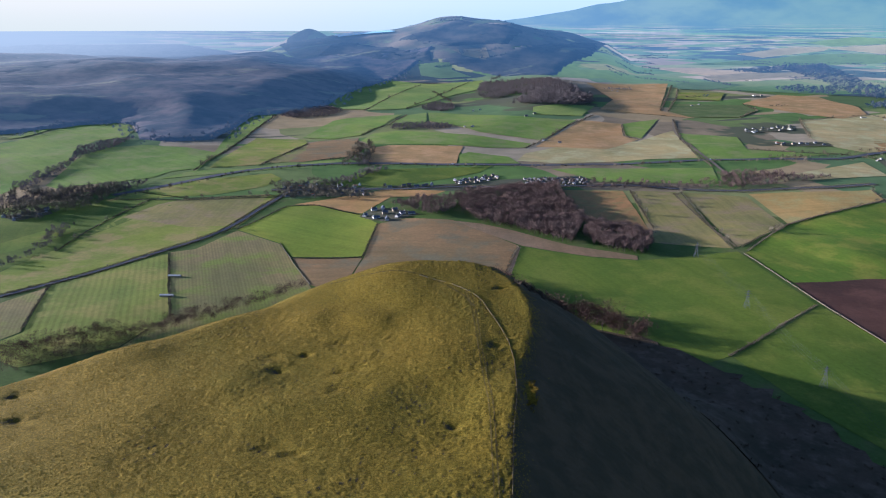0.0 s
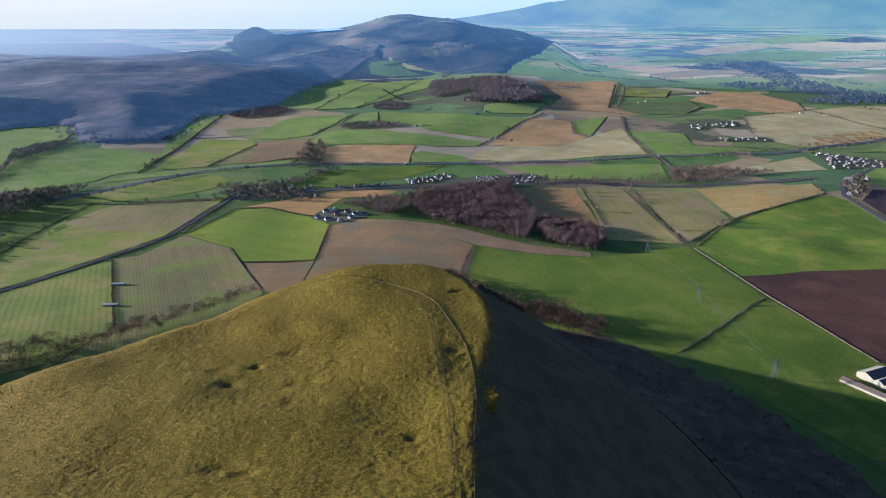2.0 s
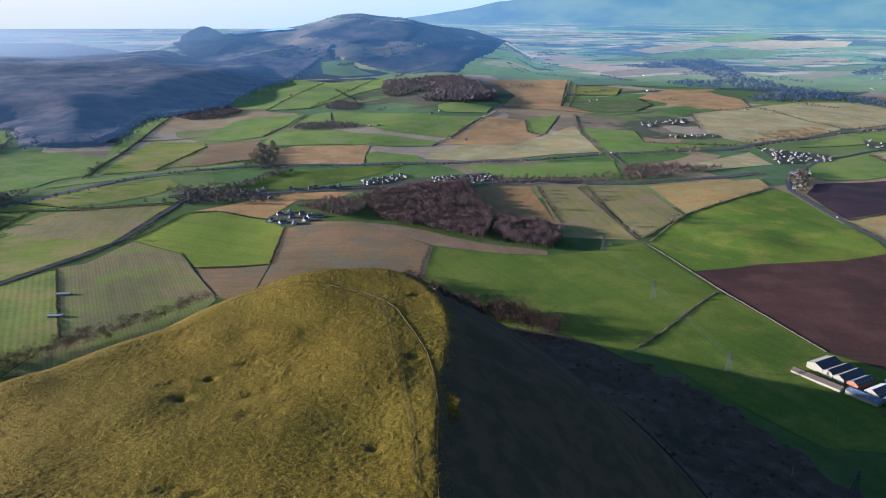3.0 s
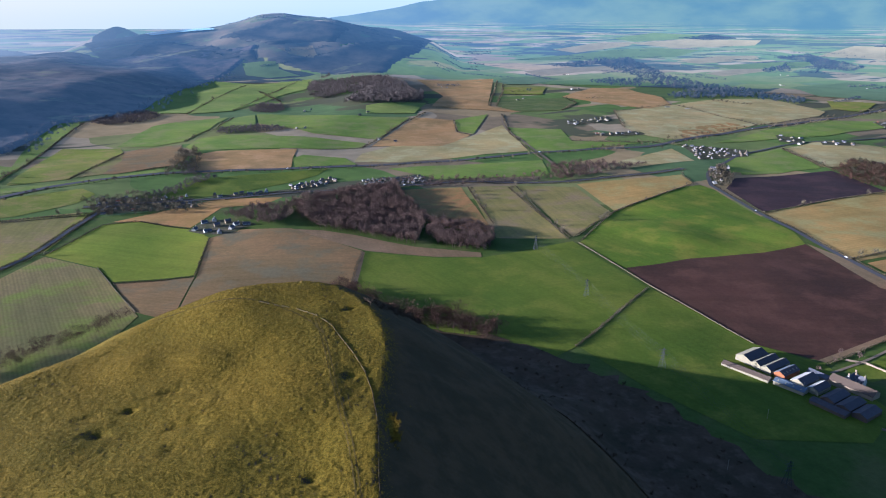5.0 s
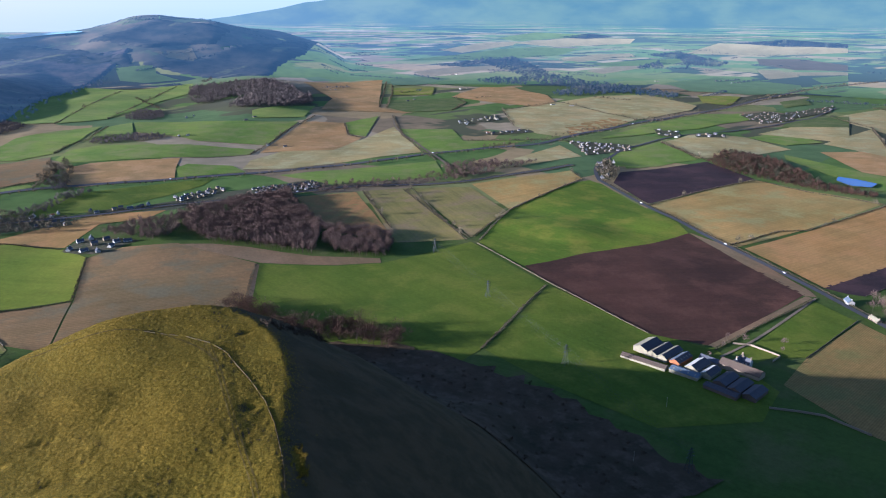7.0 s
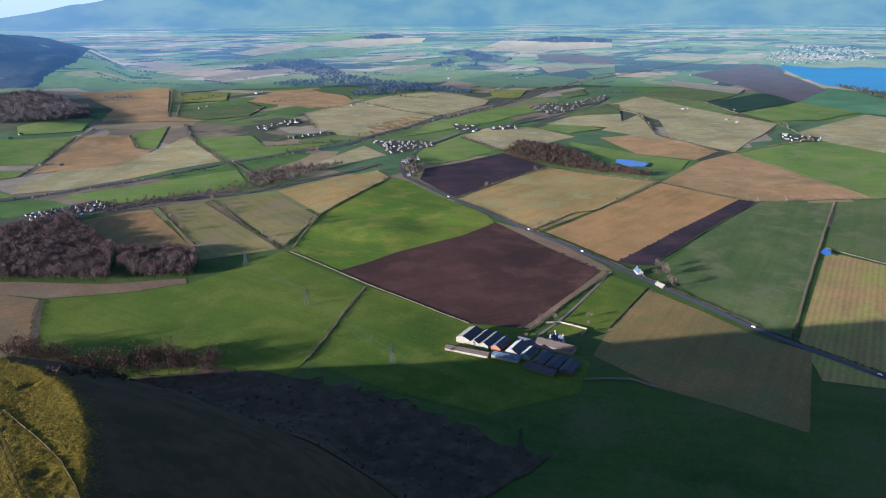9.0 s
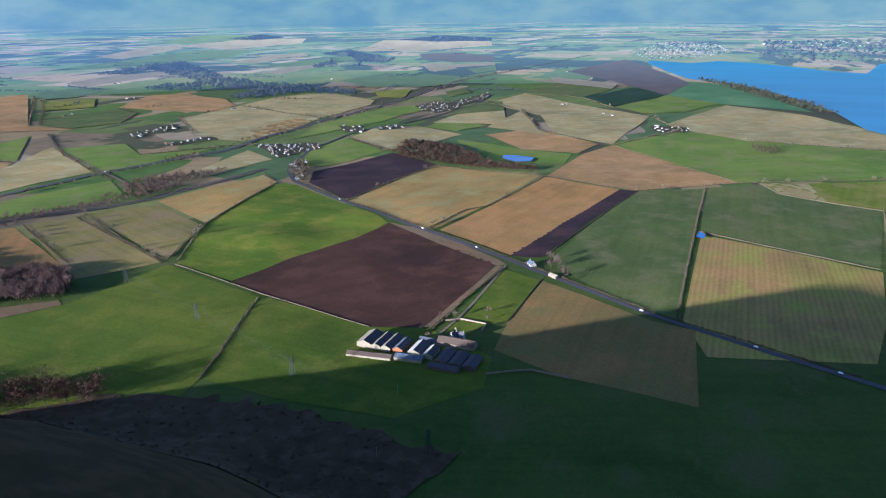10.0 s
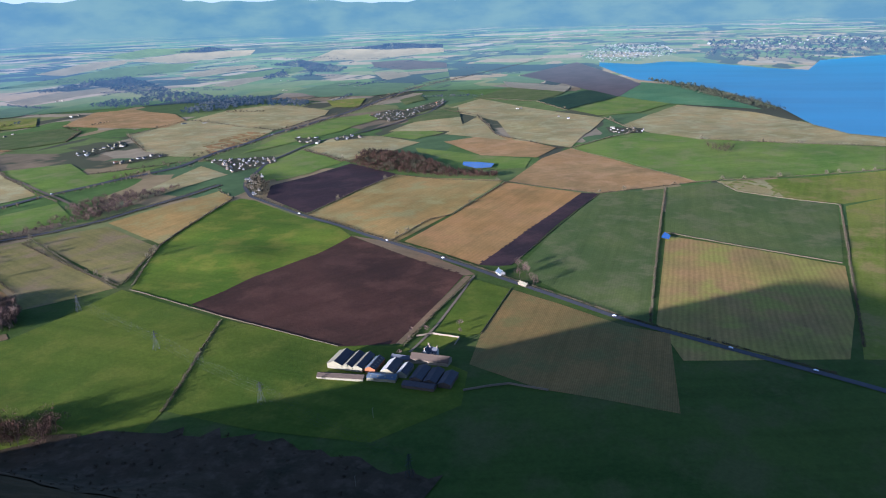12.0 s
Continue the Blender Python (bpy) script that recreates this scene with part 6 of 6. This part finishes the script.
def pylon(height=21.0):
    e = empty("pylon", "grey steel lattice pylon standing in a field", "pylon", "pylons of the power line")
    levels = [(0, 2.6), (5, 1.9), (10, 1.25), (14.5, 0.8), (18, 0.6), (21, 0.15)]
    for cx, cy in ((-1, -1), (1, -1), (1, 1), (-1, 1)):
        v, f = [], []
        for (z0, w0), (z1, w1) in zip(levels, levels[1:]):
            strut(v, f, (cx * w0, cy * w0, z0 - (0.5 if z0 == 0 else 0)), (cx * w1, cy * w1, z1), 0.13)
        link("leg", v, f, STEEL, e)
    v, f = [], []
    for (z0, w0), (z1, w1) in zip(levels[:-1], levels[1:]):
        for (ax, ay), (bx, by) in (((-1, -1), (1, -1)), ((1, -1), (1, 1)), ((1, 1), (-1, 1)), ((-1, 1), (-1, -1))):
            strut(v, f, (ax * w0, ay * w0, z0), (bx * w1, by * w1, z1), 0.07)
            strut(v, f, (bx * w0, by * w0, z0), (ax * w1, ay * w1, z1), 0.07)
    link("bracing", v, f, STEEL, e)
    for z, r in ((13.5, 4.2), (16.5, 3.4), (19.0, 2.8)):
        v, f = [], []
        for s in (-1, 1):
            strut(v, f, (0, 0.5, z), (s * r, 0, z), 0.1)
            strut(v, f, (0, -0.5, z), (s * r, 0, z), 0.1)
            strut(v, f, (0, 0, z + 1.2), (s * r, 0, z), 0.08)
            strut(v, f, (s * r, 0, z), (s * r, 0, z - 1.2), 0.09)
        link("cross_arm", v, f, STEEL, e)
    return e


PYLONS = [(333, 543), (336, 716), (339, 889), (330, 371)]
first = pylon()
for i, (x, y) in enumerate(PYLONS):
    z = max(land1(x, y), float(hill_height(x, y)) + land1(x, y))
    m = pose(x, y, z, 0, 0, 2)
    if i == 0:
        first.matrix_basis = m
    else:
        copy_thing(first, m)
for (ax, ay), (bx, by) in ((PYLONS[0], PYLONS[1]), (PYLONS[1], PYLONS[2]), (PYLONS[0], PYLONS[3])):
    for z, r in ((12.3, 4.2), (15.3, 3.4), (17.8, 2.8)):
        for s in (-1, 1):
            v, f = [], []
            pts = []
            for k in range(9):
                q = k / 8
                pts.append((ax + s * r + (bx - ax) * q, ay + (by - ay) * q, land1(ax, ay) * (1 - q) + land1(bx, by) * q + z - 12 * q * (1 - q)))
            for px, py, pz in pts:
                v += [(px - 0.028, py, pz - 0.016), (px + 0.028, py, pz - 0.016), (px, py, pz + 0.032)]
            for k in range(8):
                f += [(3 * k + i, 3 * k + (i + 1) % 3, 3 * k + 3 + (i + 1) % 3, 3 * k + 3 + i) for i in range(3)]
            tagged(link("power_line", v, f, WIRE), "thin sagging power line between pylons", "cable", "power lines")


def pole(x, y):
    e = empty("wooden_pole", "wooden pole with a cross arm in a field", "pole", "wooden poles")
    v, f = [], []
    strut(v, f, (0, 0, -0.5), (0, 0, 9.5), 0.16)
    link("post", v, f, TIMBER, e)
    v, f = [], []
    strut(v, f, (-1.1, 0, 9.0), (1.1, 0, 9.0), 0.09)
    link("cross_arm", v, f, TIMBER, e)
    e.matrix_basis = pose(x, y, land1(x, y), 0, 0, 30)


for x, y in ((372, 447), (431, 478), (300, 395)):
    pole(x, y)


# ---- vehicles ----
def car():
    e = empty("car", "small white car on the road", "car", "cars on the roads")
    bm = bmesh.new()
    outline = [(-2.1, 0.35), (-2.15, 0.85), (-1.9, 0.95), (-1.35, 1.0), (-0.75, 1.45), (0.9, 1.48), (1.6, 1.0), (2.1, 0.9), (2.15, 0.4)]
    left = [bm.verts.new((x, -0.86 if z < 1.1 else -0.68, z)) for x, z in outline]
    right = [bm.verts.new((x, 0.86 if z < 1.1 else 0.68, z)) for x, z in outline]
    for i in range(len(outline)):
        j = (i + 1) % len(outline)
        bm.faces.new((left[i], left[j], right[j], right[i]))
    bm.faces.new(left[::-1]), bm.faces.new(right)
    part("body", bm, CAR_PAINT, e)
    bm = bmesh.new()
    box(bm, -0.7, -0.72, 1.05, 0.95, 0.72, 1.40)
    part("window", bm, GLASS, e)
    for x in (-1.3, 1.3):
        for y in (-0.8, 0.8):
            bm = bmesh.new()
            bmesh.ops.create_cone(bm, cap_ends=True, segments=12, radius1=0.33, radius2=0.33, depth=0.2, matrix=Matrix.Translation((x, y, 0.33)) @ Matrix.Rotation(math.pi / 2, 4, "X"))
            part("wheel", bm, RUBBER, e)
    return e


first_car = car()
CARS = [(671, 375, 82), (738, 770, 82), (721, 650, 82), (660, 250, 84), (230, 1295, 2), (600, 1562, 20), (20, 1484, 0), (1330, 1781, 22), (775, 1010, 82), (655, 175, 84)]
for i, (x, y, a) in enumerate(CARS):
    m = pose(x, y, land1(x, y) + 1.0, 0, 0, a)
    if i == 0:
        first_car.matrix_basis = m
    else:
        copy_thing(first_car, m)


# ---- on the hill ----
def on_hill(x, y):
    return float(hill_height(x, y)) + land1(x, y) + float(grass_relief(x, y)) * 0.5


CREST_WALL = [(-14, 412), (5, 400), (16, 387), (23, 374), (30, 343), (34, 322), (35, 304), (34, 286), (33, 271), (29, 244), (26, 215), (23, 185), (20, 140)]
wall_line(CREST_WALL, on_hill, CREST_STONE, "ruined low stone wall along the hill crest", 0.2, 0.62, 0.2)
SHED_SPOTS = [(-327, 800, 0), (-312, 735, 0)]
for x, y, a in SHED_SPOTS:
    s_ = empty("field_shelter", "long low pale shelter beside a field hedge", "shelter", "field shelters")
    bm = bmesh.new()
    gabled(bm, 15, 4.0, 2.2, 3.0)
    part("wall", bm, SHEET_PALE, s_)
    for k in (-1, 1):
        bm = bmesh.new()
        slope(bm, 15, 4.0, 2.2, 3.0, k, 0.25, 0.1)
        part("roof_slope", bm, WHITE_WALL, s_)
    s_.matrix_basis = pose(x, y, land1(x, y), 0, 0, a)


# worn vehicle track and sheep path over the hill top
def hill_strip(name, points, width, material, label, lift=0.12):
    p = np.array(along(points, 1.2) + [points[-1]], float)
    for _ in range(8):
        p[1:-1] = 0.25 * p[:-2] + 0.5 * p[1:-1] + 0.25 * p[2:]
    t = np.gradient(p, axis=0)
    t /= np.linalg.norm(t, axis=1)[:, None]
    side = np.stack([-t[:, 1], t[:, 0]], 1)
    w = width * (0.5 + 0.18 * RNG.normal(0, 1, len(p)))[:, None]
    a, b = p + side * w, p - side * w
    verts = []
    for q in (a, p, b):
        z = hill_height(q[:, 0], q[:, 1]) + land(q[:, 0], q[:, 1]) + grass_relief(q[:, 0], q[:, 1]) + lift
        verts.append(np.stack([q[:, 0], q[:, 1], z], -1))
    n = len(p)
    i = np.arange(n - 1)
    faces = np.concatenate([np.stack([i + k * n, i + (k + 1) * n, i + (k + 1) * n + 1, i + k * n + 1], 1) for k in (0, 1)])
    ob = raw_mesh(name, np.concatenate(verts), faces, material)
    return tagged(ob, label, "path", kind="structure")


TRACK_LINE = [(15, 390), (17, 368), (18, 347), (19, 315), (20, 287), (21, 268), (21, 250), (20, 225), (19, 195), (17, 165)]
hill_strip("hill_track", [(x - 0.9, y) for x, y in TRACK_LINE], 0.5, WORN, "faint worn wheel track over the grass")
hill_strip("hill_track", [(x + 0.9, y) for x, y in TRACK_LINE], 0.5, WORN, "faint worn wheel track over the grass")
hill_strip("footpath", [(-75, 425), (-50, 424), (-28, 420), (-9, 411), (4, 395), (13, 380), (18, 366)], 1.0, WORN, "narrow worn path near the hill top")

# rough bracken ground between the steep slope and the pasture
APRON = [(82, 712), (125, 676), (198, 636), (258, 572), (292, 515), (320, 425), (340, 345), (216, 354), (189, 415), (156, 474), (125, 562), (94, 628)]
ragged = [(x + float(RNG.normal(0, 4)), y + float(RNG.normal(0, 4))) for x, y in along(APRON + APRON[:1], 11)]
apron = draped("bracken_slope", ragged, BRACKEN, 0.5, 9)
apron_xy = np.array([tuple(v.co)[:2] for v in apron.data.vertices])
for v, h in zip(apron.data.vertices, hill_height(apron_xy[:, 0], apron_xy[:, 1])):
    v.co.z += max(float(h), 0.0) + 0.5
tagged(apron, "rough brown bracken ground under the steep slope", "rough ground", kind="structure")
APRON_SPOTS = [q for q in spots(APRON, 9) if RNG.random() < 0.5]
stuff("scrub", CLUMP, [(x, y, land1(x, y) + max(float(hill_height(x, y)), 0), 0.6 + 0.9 * float(RNG.random())) for x, y in APRON_SPOTS], GORSE, "low brown scrub and bracken clumps", "scrub")

def flank(points, spread, size, every):
    out = []
    for x, y in along(points, every):
        bx, by = x + float(RNG.normal(0, spread)), y + float(RNG.normal(0, spread))
        out.append((bx, by, float(hill_height(bx, by)) + land1(bx, by), size * (0.6 + 0.8 * float(RNG.random()))))
    return out


stuff("scrub", CLUMP, flank([(50, 400), (78, 440), (92, 490), (100, 540), (104, 590), (100, 640)], 5, 1.3, 1.6), GORSE, "dark scrub along a gully of the steep slope", "scrub")
stuff("scrub", CLUMP, flank([(40, 285), (41, 276), (38, 262)], 0.9, 0.5, 0.5), TUSSOCK, "sunlit gorse and grass just below the crest", "scrub")

# tussocks of the rough grass
TUFT = ([(0.5 * math.cos(k * 1.257), 0.5 * math.sin(k * 1.257), -0.12) for k in range(5)] + [(0.06, 0.03, 0.40)], [(k, (k + 1) % 5, 5) for k in range(5)])


def tussocks(count, x0, x1, y0, y1, size):
    x, y = x0 + (x1 - x0) * RNG.random(count), y0 + (y1 - y0) * RNG.random(count)
    h = hill_height(x, y)
    keep = (h > 95) & (outline_distance(x, y, RIM_X, RIM_Y)[0] < RNG.normal(0, 2.5, count)) & (wave(x, y, 9, 71) + 0.6 * wave(x, y, 30, 72) + 0.5 * RNG.normal(0, 1, count) > -0.9)
    x, y, h = x[keep], y[keep], h[keep]
    z = h + land(x, y) + grass_relief(x, y) * step(20, 60, h) - 0.05
    s = size * (0.55 + 0.9 * RNG.random(len(x)) ** 2)
    return stuff("tussocks", TUFT, np.stack([x, y, z, s], 1), TUSSOCK, "tufts of tawny rough grass on the hill", "grass")


tussocks(140000, -130, 60, 150, 450, 0.62)
tussocks(15000, -260, -130, 130, 400, 0.95)
tussocks(2500, -60, 40, 20, 150, 1.0)
